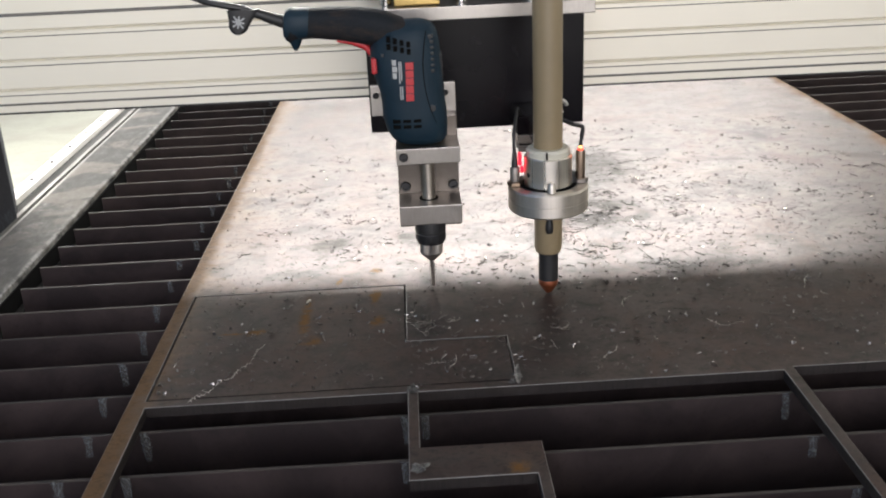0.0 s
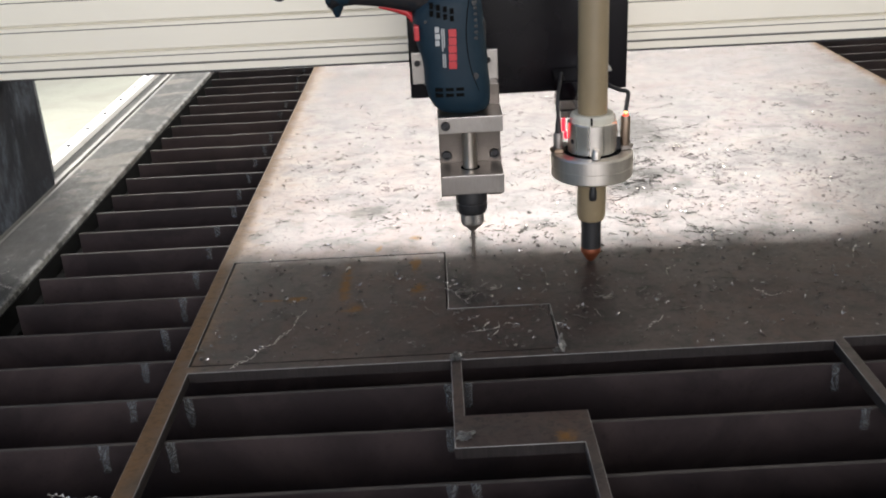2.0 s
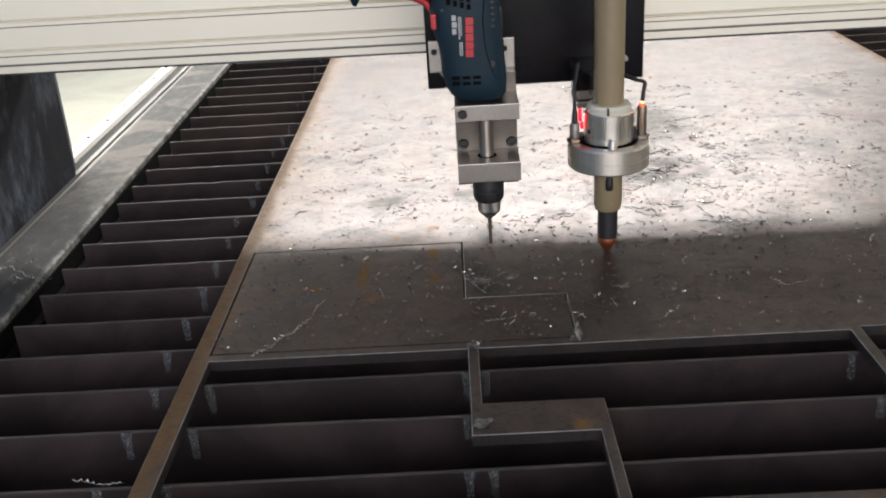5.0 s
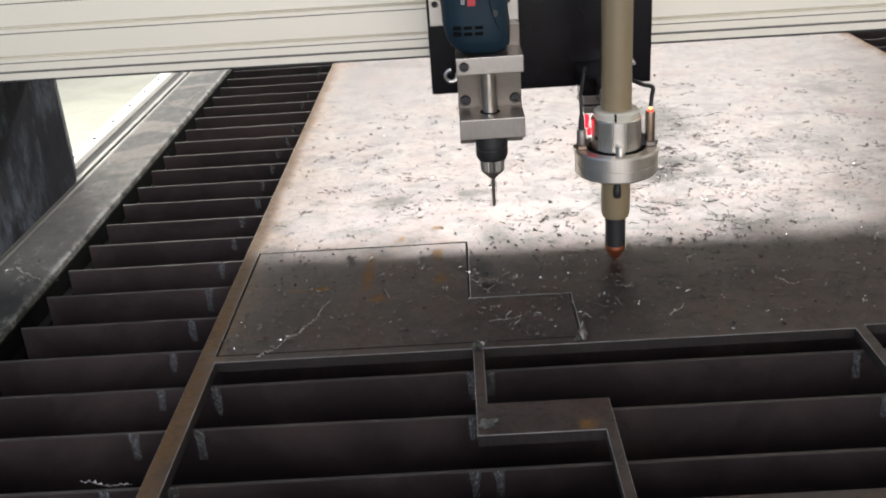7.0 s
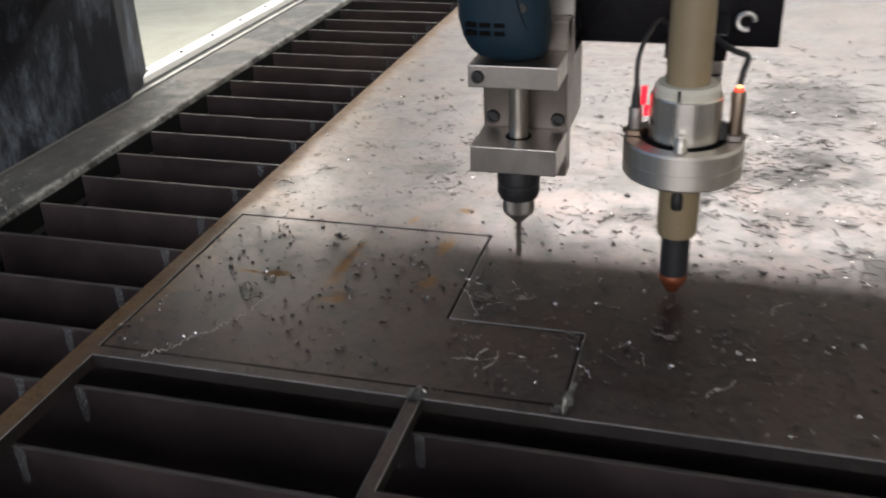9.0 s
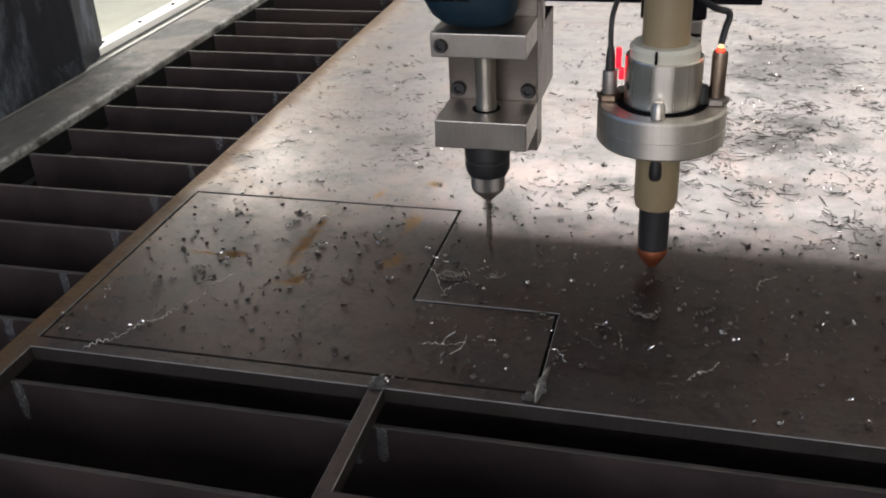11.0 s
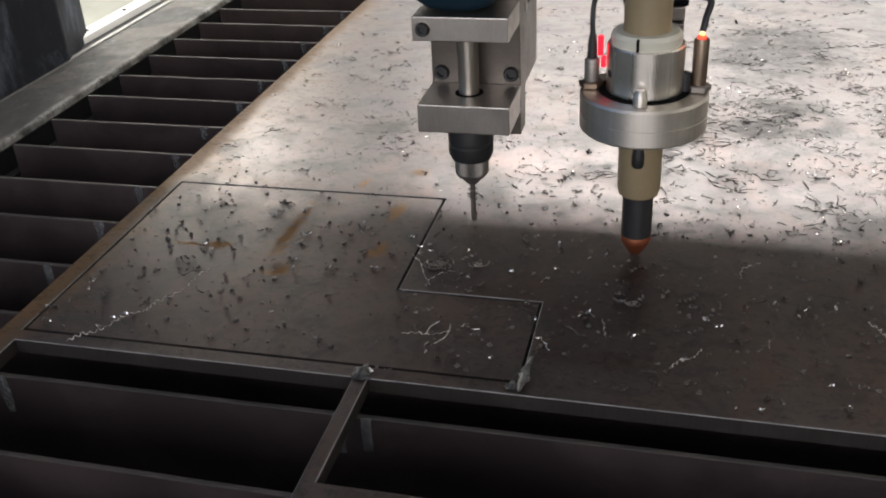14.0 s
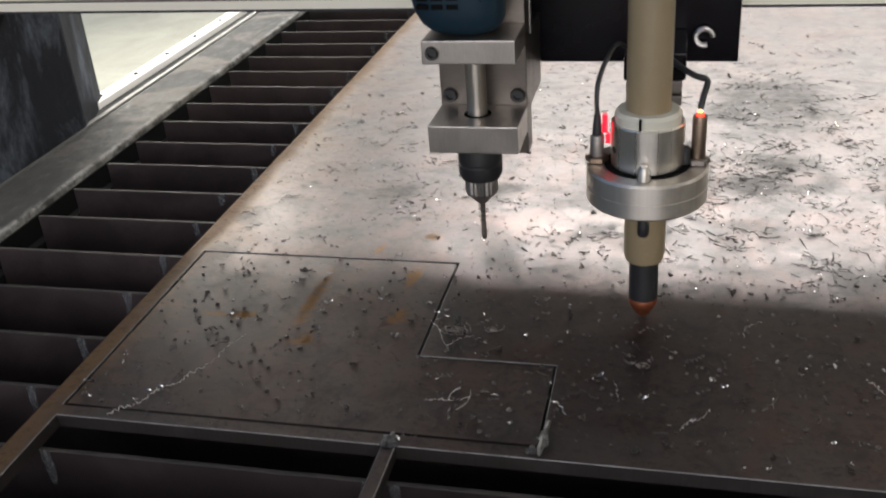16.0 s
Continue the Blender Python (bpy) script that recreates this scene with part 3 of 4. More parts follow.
def sheet():
    hole = grown(PART, KERF)
    gone_l = [(0.0, -0.262), (0.0, 0.0), (0.2795, 0.0), (0.2795, -0.160), (0.398, -0.160), (0.398, -0.262)]
    gone_r = [(0.4085, -0.262), (0.4085, -0.107), (0.2905, -0.107), (0.2905, 0.0), (0.686, 0.0), (0.686, -0.262)]
    next_l = [(x + 0.698, y + 0.006) for x, y in gone_l]
    holes = [hole, gone_l, gone_r, next_l]
    for h in (gone_l, gone_r, next_l):
        holes.append([(x, y - 0.277) for x, y in h])
    xs = sorted({-0.0205, 1.1995} | {x for h in holes for x, _ in h} | {i * 0.1 for i in range(0, 12)})
    ys = sorted({-0.60, 1.84} | {y for h in holes for _, y in h} | {0.3 + i * 0.1 for i in range(15)})
    bm = slab(lambda x, y: not any(inside(x, y, h) for h in holes), xs, ys, BED, TOP)
    t = thing("steel_sheet", (0, 0, 0), "rusty-edged hot-rolled steel sheet with cut-out skeleton, lying on slats", "steel sheet")
    by_surface(bm, t)
    xs = sorted({x for x, _ in PART} | {0.1, 0.2})
    ys = sorted({y for _, y in PART} | {0.2})
    bm = slab(lambda x, y: inside(x, y, PART), xs, ys, BED, TOP - 0.0004)
    t = thing("cut_part", (0, 0, 0), "L-shaped steel part, cut through but still in its sheet", "steel part")
    by_surface(bm, t)


sheet()


def weld_blobs():
    rng = random.Random(21)
    for x, y, wide, tall, n in ((0.2845, 0.004, 0.0062, 0.008, 12), (0.3995, 0.027, 0.0042, 0.011, 13), (0.2885, -0.143, 0.0075, 0.007, 14), (0.393, 0.007, 0.006, 0.004, 5)):
        bm, seed = bmesh.new(), rng.uniform(0, 90)
        bmesh.ops.create_icosphere(bm, subdivisions=5, radius=1)
        lobes = [(Vector((rng.gauss(0, 1), rng.gauss(0, 1), rng.uniform(-0.2, 0.9))).normalized(), rng.uniform(0.3, 1.0), rng.uniform(5, 16)) for _ in range(n)]
        for v in bm.verts:
            f = 0.55 + sum(h * math.exp(-k * (1 - v.co.dot(d))) for d, h, k in lobes) * 0.6
            f += 0.3 * noise.noise(v.co * 3 + Vector((seed, 0, 0))) + 0.15 * noise.noise(v.co * 9 + Vector((0, seed, 0)))
            v.co = Vector((x + v.co.x * wide * f, y + v.co.y * tall * f, TOP + 0.0005 + v.co.z * 0.0030 * f))
        tagged(part("dross", bm, DROSS, smooth=True), "grey lump of cutting dross on the sheet edge", "dross", "dross lumps on the sheet")


weld_blobs()


# ---- swarf on the sheet ----
def on_sheet(x, y):
    return -0.015 < x < 1.19 and 0.004 < y < 1.8


def curl(bm, x, y, size, turns, rng, width, base=TOP, high=1.0):
    """A springy ribbon of swarf lying on the sheet."""
    n = max(6, int(turns * 8))
    ahead = rng.uniform(0, 2 * math.pi)
    bend, rad = rng.uniform(-1.6, 1.6), rng.uniform(0.0006, 0.0016) * high
    px, py, last = x, y, None
    phase = rng.uniform(0, 6)
    for i in range(n + 1):
        t = i / n
        d = ahead + bend * t
        px += math.cos(d) * size / n
        py += math.sin(d) * size / n
        a = phase + turns * 2 * math.pi * t
        off, h = rad * math.cos(a), rad * (1 + math.sin(a))
        q = Vector((px - math.sin(d) * off, py + math.cos(d) * off, base + 0.0004 + h))
        w = Vector((math.cos(d), math.sin(d), 0.9)) * width
        pair = bm.verts.new(q - w), bm.verts.new(q + w)
        if last:
            bm.faces.new((last[0], last[1], pair[1], pair[0]))
        last = pair


def chip(bm, x, y, size, rng, steps=4):
    """A bent sliver."""
    a, b = rng.uniform(0, 6.28), rng.uniform(-2.6, 2.6)
    p, last = Vector((x, y, TOP + 0.0006)), None
    wide = min(0.00042, size * 0.07)
    for i in range(steps):
        d = Vector((math.cos(a + b * i / steps), math.sin(a + b * i / steps), rng.uniform(-0.15, 0.4)))
        s = Vector((-d.y, d.x, rng.uniform(0.2, 2.5))).normalized() * wide
        pair = bm.verts.new(p - s), bm.verts.new(p + s)
        if last:
            bm.faces.new((last[0], last[1], pair[1], pair[0]))
        last = pair
        p = p + d * size / (steps - 1)
        p.z = max(p.z, TOP + 0.0006)


def strand(bm, x, y, size, rng):
    """A stiff, slightly bent splinter of swarf with a three-sided section."""
    a, bend, wide = rng.uniform(0, 6.28), rng.uniform(-1.8, 1.8), rng.uniform(0.00025, 0.00046) * (1.0 if size < 0.016 else 1.35)
    p, last, rise = Vector((x, y, TOP + 0.0009)), None, rng.uniform(-0.10, 0.16)
    for i in range(6):
        d = a + bend * i / 5
        ahead, side = Vector((math.cos(d), math.sin(d), rise)), Vector((-math.sin(d), math.cos(d), 0))
        w = wide * (0.5 if i in (0, 5) else 1.0)
        ring = [bm.verts.new(p + side * w), bm.verts.new(p - side * w), bm.verts.new(p + Vector((0, 0, 1.3 * w)))]
        if last:
            for j in range(3):
                bm.faces.new((last[j], last[(j + 1) % 3], ring[(j + 1) % 3], ring[j])).material_index = 1
        last = ring
        p = p + ahead * size / 5
        p.z = max(p.z, TOP + 0.0008)


def swarf():
    rng = random.Random(11)
    bm = bmesh.new()
    for _ in range(1300):
        x, y = rng.uniform(0, 1.18), rng.uniform(0.02, 1.5)
        chip(bm, x, y, rng.choice((0.0015, 0.002, 0.003, 0.004, 0.006)), rng)
    for _ in range(900):
        chip(bm, rng.uniform(0, 1.18), rng.uniform(0.02, 0.34), rng.choice((0.0012, 0.0018, 0.0025, 0.004)), rng)
    nests = [(rng.uniform(0.05, 1.15), rng.uniform(0.28, 1.1), rng.uniform(0.012, 0.05)) for _ in range(64)]
    nests += [(rng.gauss(0.62, 0.14), rng.gauss(0.5, 0.14), rng.uniform(0.02, 0.05)) for _ in range(80)]
    for cx, cy, spread in nests:
        for _ in range(rng.randint(6, 20)):
            x, y = rng.gauss(cx, spread * 0.55), rng.gauss(cy, spread * 0.35)
            if on_sheet(x, y):
                chip(bm, x, y, rng.uniform(0.002, 0.010), rng, 6)
    for _ in range(170):
        x, y = rng.uniform(0.05, 1.15), rng.uniform(0.03, 1.1)
        curl(bm, x, y, rng.uniform(0.006, 0.022), rng.uniform(1, 4), rng, rng.uniform(0.0003, 0.0005))
    # the tangles beside the slot and the chain across the front left of the sheet
    for cx, cy, n, wide in ((0.305, 0.165, 6, 0.010), (0.34, 0.055, 4, 0.016), (0.52, 0.14, 5, 0.016), (0.06, 0.05, 4, 0.02), (0.41, 0.05, 4, 0.01)):
        for _ in range(n):
            curl(bm, rng.gauss(cx, wide), rng.gauss(cy, 0.7 * wide), rng.uniform(0.010, 0.026), rng.uniform(1.5, 4), rng, 0.0004)
    for cx, cy, n in ((0.305, 0.165, 4), (0.335, 0.06, 4), (0.62, 0.15, 3), (0.56, 0.1, 3), (0.75, 0.12, 4), (0.8, 0.2, 4)):
        for _ in range(n):
            chip(bm, rng.gauss(cx, 0.016), rng.gauss(cy, 0.012), rng.uniform(0.010, 0.028), rng, 14)
    for _ in range(520):
        x, y = rng.uniform(0.0, 1.18), rng.uniform(0.006, 0.32) if rng.random() < 0.75 else rng.uniform(0.32, 0.9)
        for _ in range(rng.randint(2, 4)):
            curl(bm, rng.gauss(x, 0.0011), rng.gauss(y, 0.0011), rng.uniform(0.0015, 0.005), rng.uniform(0.8, 1.8), rng, rng.uniform(0.0003, 0.00062), TOP, 0.7)
    # long dark strands that lie crossed in loose heaps beyond the torch
    heaps = [(rng.uniform(0.40, 1.10), rng.uniform(0.28, 0.80)) for _ in range(20)] + [(rng.gauss(0.52, 0.05), rng.gauss(0.37, 0.05)) for _ in range(8)]
    heaps += [(rng.gauss(0.62, 0.06), rng.gauss(0.66, 0.09)) for _ in range(20)] + [(rng.uniform(0.02, 0.40), rng.uniform(0.34, 0.75)) for _ in range(16)]
    for cx, cy in heaps:
        for _ in range(rng.randint(3, 11)):
            x, y = rng.gauss(cx, 0.011), rng.gauss(cy, 0.006)
            if on_sheet(x, y):
                strand(bm, x, y, rng.uniform(0.004, 0.018) * (1.0 if cx > 0.4 else 0.6), rng)
    # thick heaps: centre, spread along and across, strands
    thick = ((0.515, 0.448, 0.013, 34), (0.487, 0.405, 0.008, 18), (0.532, 0.495, 0.016, 26), (0.575, 0.522, 0.016, 22), (0.613, 0.609, 0.012, 20), (0.617, 0.538, 0.012, 20))
    thick += ((0.651, 0.556, 0.010, 12), (0.693, 0.633, 0.009, 9), (0.641, 0.309, 0.010, 12), (0.617, 0.312, 0.008, 12), (0.632, 0.378, 0.007, 8), (0.614, 0.282, 0.010, 9))
    thick += ((0.573, 0.711, 0.016, 20), (0.562, 0.842, 0.016, 16), (0.621, 0.833, 0.020, 14), (0.679, 0.991, 0.014, 9), (0.736, 1.004, 0.012, 8), (0.421, 0.360, 0.008, 12))
    thick += ((0.067, 0.509, 0.008, 12), (0.095, 0.512, 0.008, 9), (0.148, 0.528, 0.008, 9), (0.165, 0.424, 0.009, 12), (0.193, 0.420, 0.010, 8), (0.043, 0.426, 0.005, 9), (0.132, 0.662, 0.007, 9), (0.004, 0.380, 0.008, 7))
    for cx, cy, spread, n in thick:
        for _ in range(n):
            x, y = rng.gauss(cx, spread), rng.gauss(cy, spread * 0.55)
            if on_sheet(x, y):
                strand(bm, x, y, rng.uniform(0.005, 0.016) * (1.0 if cx > 0.4 else 0.6), rng)
    # single long splinters at the border of the light
    for _ in range(13):
        strand(bm, rng.uniform(0.47, 0.72), rng.gauss(0.345, 0.022), rng.uniform(0.010, 0.021), rng)
    # crumbs between the heaps
    for _ in range(1900):
        x, y = rng.uniform(0.0, 1.18), rng.gauss(0.45, 0.17)
        if not on_sheet(x, y):
            continue
        strand(bm, x, y, rng.choice((0.0008, 0.0012, 0.0018, 0.0028)), rng)
    # a few strings on the side rail and over the slats
    for cx, cy, n in ((-0.335, 0.29, 5), (-0.33, 0.335, 4), (-0.295, 0.26, 3)):
        for _ in range(n):
            curl(bm, rng.gauss(cx, 0.012), rng.gauss(cy, 0.012), rng.uniform(0.008, 0.02), 2, rng, 0.0004, 0.7365)
    tagged(part("swarf", bm, [SWARF, SHADED_SWARF]), "bright curled drilling swarf scattered over the steel sheet", "swarf", kind="stuff")
    bm = bmesh.new()
    for _ in range(820):
        x, y = rng.uniform(0, 1.18), rng.uniform(0.02, 0.30) if rng.random() < 0.8 else rng.uniform(0.3, 0.9)
        if any(abs(x - v) < 0.006 for v in (0.277, 0.396)):
            continue
        r = rng.choice((0.0006, 0.0008, 0.0011, 0.0015, 0.0019, 0.0023)) * (0.85 if y < 0.3 else 0.6)
        low = bmesh.new()
        bmesh.ops.create_icosphere(low, subdivisions=2 if r > 0.0012 else 1, radius=1)
        for v in low.verts:
            f = 1 + 0.7 * noise.noise(v.co * 1.5 + Vector((x * 90, y * 90, 0)))
            v.co = Vector((x + v.co.x * r * f, y + v.co.y * r * f, TOP + v.co.z * r * 0.75 * f + 0.0003))
        merge(bm, low)
    tagged(part("spatter", bm, BEAD, smooth=True), "small dark spatter beads stuck to the steel sheet", "spatter", kind="stuff")


swarf()


def long_curl(points, base, turns, rad, wide, where):
    """One springy coil of swarf that lies along a line."""
    line, bm, last = spline([(x, y, base) for x, y in points], 10), bmesh.new(), None
    n = turns * 10
    for i in range(n + 1):
        u = i / n * (len(line) - 1)
        k = min(int(u), len(line) - 2)
        p, d = line[k].lerp(line[k + 1], u - k), (line[k + 1] - line[k]).normalized()
        a, r = 2 * math.pi * turns * i / n, rad * (0.62 + 0.45 * math.sin(i * 0.083) * math.sin(i * 0.031 + 1) + 0.3 * math.sin(i * 0.31))
        q = p + Vector((-d.y, d.x, 0)) * (r * math.cos(a) + 0.0016 * math.sin(i * 0.11) + 0.0009 * math.sin(i * 0.043)) + Vector((0, 0, 0.0006 + r + r * math.sin(a)))
        w = (d + Vector((0, 0, 0.5 * math.cos(a)))) * wide
        pair = bm.verts.new(q - w), bm.verts.new(q + w)
        if last:
            bm.faces.new((last[0], last[1], pair[1], pair[0]))
        last = pair
    tagged(part("swarf_curl", bm, BRIGHT), "bright coiled steel swarf lying " + where, "swarf curl", "long swarf curls")


long_curl([(0.046, 0.003), (0.062, 0.022), (0.078, 0.050), (0.090, 0.066), (0.104, 0.104), (0.110, 0.135)], TOP, 22, 0.0014, 0.00060, "across the cut part")
long_curl([(0.276, 0.175), (0.288, 0.157), (0.299, 0.139), (0.308, 0.146), (0.319, 0.156)], TOP, 9, 0.0008, 0.0008, "beside the slot")
long_curl([(0.300, 0.057), (0.318, 0.059), (0.336, 0.067)], TOP, 6, 0.0007, 0.0007, "on the cut part")
long_curl([(0.151, 0.243), (0.154, 0.247), (0.155, 0.252)], TOP, 4, 0.0010, 0.0009, "on the cut part")
long_curl([(0.447, 0.102), (0.448, 0.090), (0.453, 0.076)], TOP, 4, 0.0007, 0.0005, "on the sheet")
long_curl([(0.500, 0.046), (0.512, 0.060), (0.523, 0.073)], TOP, 7, 0.0010, 0.0005, "on the sheet")
long_curl([(0.551, 0.178), (0.556, 0.195), (0.567, 0.208)], TOP, 5, 0.0009, 0.0005, "on the sheet")
long_curl([(0.640, 0.128), (0.655, 0.110), (0.682, 0.118)], TOP, 9, 0.0011, 0.0005, "on the sheet")
long_curl([(-0.086, -0.184), (-0.060, -0.190), (-0.036, -0.192)], BED - 0.0006, 8, 0.0012, 0.0007, "over a slat")
long_curl([(-0.350, 0.315), (-0.335, 0.300), (-0.315, 0.285), (-0.297, 0.268)], 0.7362, 14, 0.0013, 0.0006, "on the side rail")


def swarf_nest(x, y, wide, loops, seed):
    """Loose rings of thin swarf wound over one another."""
    rng, bm = random.Random(seed), bmesh.new()
    for _ in range(loops):
        r, start, arc = wide * rng.uniform(0.45, 1.0), rng.uniform(0, 6.28), rng.uniform(2.5, 6.8)
        cx, cy, tilt, lift = x + rng.gauss(0, 0.25 * wide), y + rng.gauss(0, 0.2 * wide), rng.uniform(0, 0.5), rng.uniform(0, 6.28)
        points = []
        for i in range(15):
            a = start + arc * i / 14
            points.append(Vector((cx + r * math.cos(a), cy + 0.8 * r * math.sin(a), TOP + 0.0006 + tilt * r * (1 + math.sin(a + lift)) * 0.6)))
        tube(points, rng.uniform(0.00020, 0.00036), 5, bm)
    tagged(part("swarf_nest", bm, NEST, smooth=True), "tangled ring-shaped nest of thin steel swarf on the sheet", "swarf nest", "swarf nests")


swarf_nest(0.3025, 0.1625, 0.0095, 10, 3)
swarf_nest(0.467, 0.129, 0.0070, 5, 9)
swarf_nest(0.335, 0.168, 0.0070, 5, 8)

# ---- the gantry ----
FRONT, BOTTOM = 0.45, 0.967


def gantry():
    g = thing("gantry", (0.5, 0.55, 0.68), "aluminium gantry beam on dark legs over the cutting table", "gantry")
    # the front of the extruded beam: depth behind the face, and height
    face = [(0, 0), (0, 0.0098), (0.005, 0.0100), (0.005, 0.0126), (0, 0.0130)]
    for z in (0.0250, 0.0665, 0.1075):
        face += [(0, z - 0.0016), (0.004, z - 0.0015), (0.004, z - 0.0003), (0, z - 0.0002)]
        face += [(0, z + 0.0048), (0.0035, z + 0.0060), (0, z + 0.0095)]
    face += [(0, 0.1345), (0.005, 0.1350), (0.005, 0.1385), (0, 0.1390), (0, 0.2400)]
    outline = [(FRONT + d, BOTTOM + z) for d, z in face]
    outline += [(FRONT + 0.20, BOTTOM + 0.24), (FRONT + 0.20, BOTTOM)]
    bm = bmesh.new()
    askew = math.tan(radians(0.9))
    ends = [[bm.verts.new((x, y - askew * (x - 0.4), z)) for y, z in outline] for x in (-0.66, 2.0)]
    n = len(outline)
    for i in range(n):
        f = bm.faces.new((ends[0][i], ends[1][i], ends[1][(i + 1) % n], ends[0][(i + 1) % n]))
        ya, yb = outline[i][0], outline[(i + 1) % n][0]
        # deep slot faces take a darker grey than the beam
        f.material_index = 1 if FRONT + 0.0037 < max(ya, yb) < FRONT + 0.05 else 0
    bm.faces.new(ends[0])
    bm.faces.new(ends[1][::-1])
    bmesh.ops.recalc_face_normals(bm, faces=bm.faces[:])
    part("beam", bm, [ALU, GROOVE], g, "silver slotted aluminium beam")
    # thin black strip along the lower edge of the beam
    strip = box(-0.655, 1.99, FRONT + 0.001, FRONT + 0.02, BOTTOM - 0.0030, BOTTOM - 0.0005)
    for v in strip.verts:
        v.co.y -= askew * (v.co.x - 0.4)
    part("dark_strip", strip, RUBBER, g, "black strip under the beam")
    for x, d in ((-0.40, -1), (1.75, 1)):
        shape = [(0.005, 0.36), (0.005, 0.706), (0.056, 0.838), (0.16, 0.838), (0.16, 0.36)]
        bm = bmesh.new()
        low, high = ([bm.verts.new((x + d * a, y, z)) for a, y in shape] for z in (0.70, BOTTOM - 0.001))
        for i in range(5):
            bm.faces.new((low[i], low[(i + 1) % 5], high[(i + 1) % 5], high[i]))
        bm.faces.new(low)
        bm.faces.new(high)
        bmesh.ops.recalc_face_normals(bm, faces=bm.faces[:])
        bmesh.ops.bevel(bm, geom=bm.edges[:], offset=0.002, segments=2, affect="EDGES")
        leg = part("leg", bm, LEG, g, "scuffed dark blue steel leg")
        part("bolt", lathe([(0, 0.706), (0.006, 0.706), (0.006, 0.722), (0.003, 0.725), (0, 0.725)], x - d * 0.008, 0.735, 14), STEEL, leg, smooth=True)
    c = part("carriage_plate", box(0.243, 0.542, 0.396, 0.442, 0.925, 1.085, 0.002), BLACK, g, "glossy black carriage cover")
    part("eye_ring", tube([(0.509 + 0.008 * math.cos(a), 0.388, 0.952 + 0.008 * math.sin(a)) for a in (i * math.pi / 8 for i in range(14))], 0.0028, 8), STEEL, c, "bright steel ring")
    part("eye_ring", tube([(0.271 + 0.008 * math.cos(a), 0.388, 0.952 + 0.008 * math.sin(a)) for a in (math.pi / 2 + i * math.pi / 8 for i in range(14))], 0.0028, 8), STEEL, c, "bright steel ring")
    part("shelf_plate", box(0.27, 0.5445, 0.33, 0.448, 1.086, 1.103, 0.001), MILLED, g, "machined aluminium shelf plate")
    part("brass_block", box(0.285, 0.345, 0.345, 0.385, 1.104, 1.122, 0.002), BRASS, g, "brass nut block")
    for x in (0.262, 0.362, 0.455):
        part("guide_rod", lathe([(0, 1.104), (0.008, 1.104), (0.008, 1.30), (0, 1.30)], x + 0.012, 0.37, 24), CHROME, g, "chromed guide rod", smooth=True)
    part("lead_screw", lathe([(0, 1.1225), (0.016, 1.1225), (0.016, 1.30), (0, 1.30)], 0.315, 0.365, 24), CHROME, g, smooth=True)
    part("back_panel", box(0.243, 0.542, 0.43, 0.445, 1.104, 1.32, 0.002), BLACK, g)
    return g


# ---- the torch ----
TX, TY = 0.4645, 0.2065


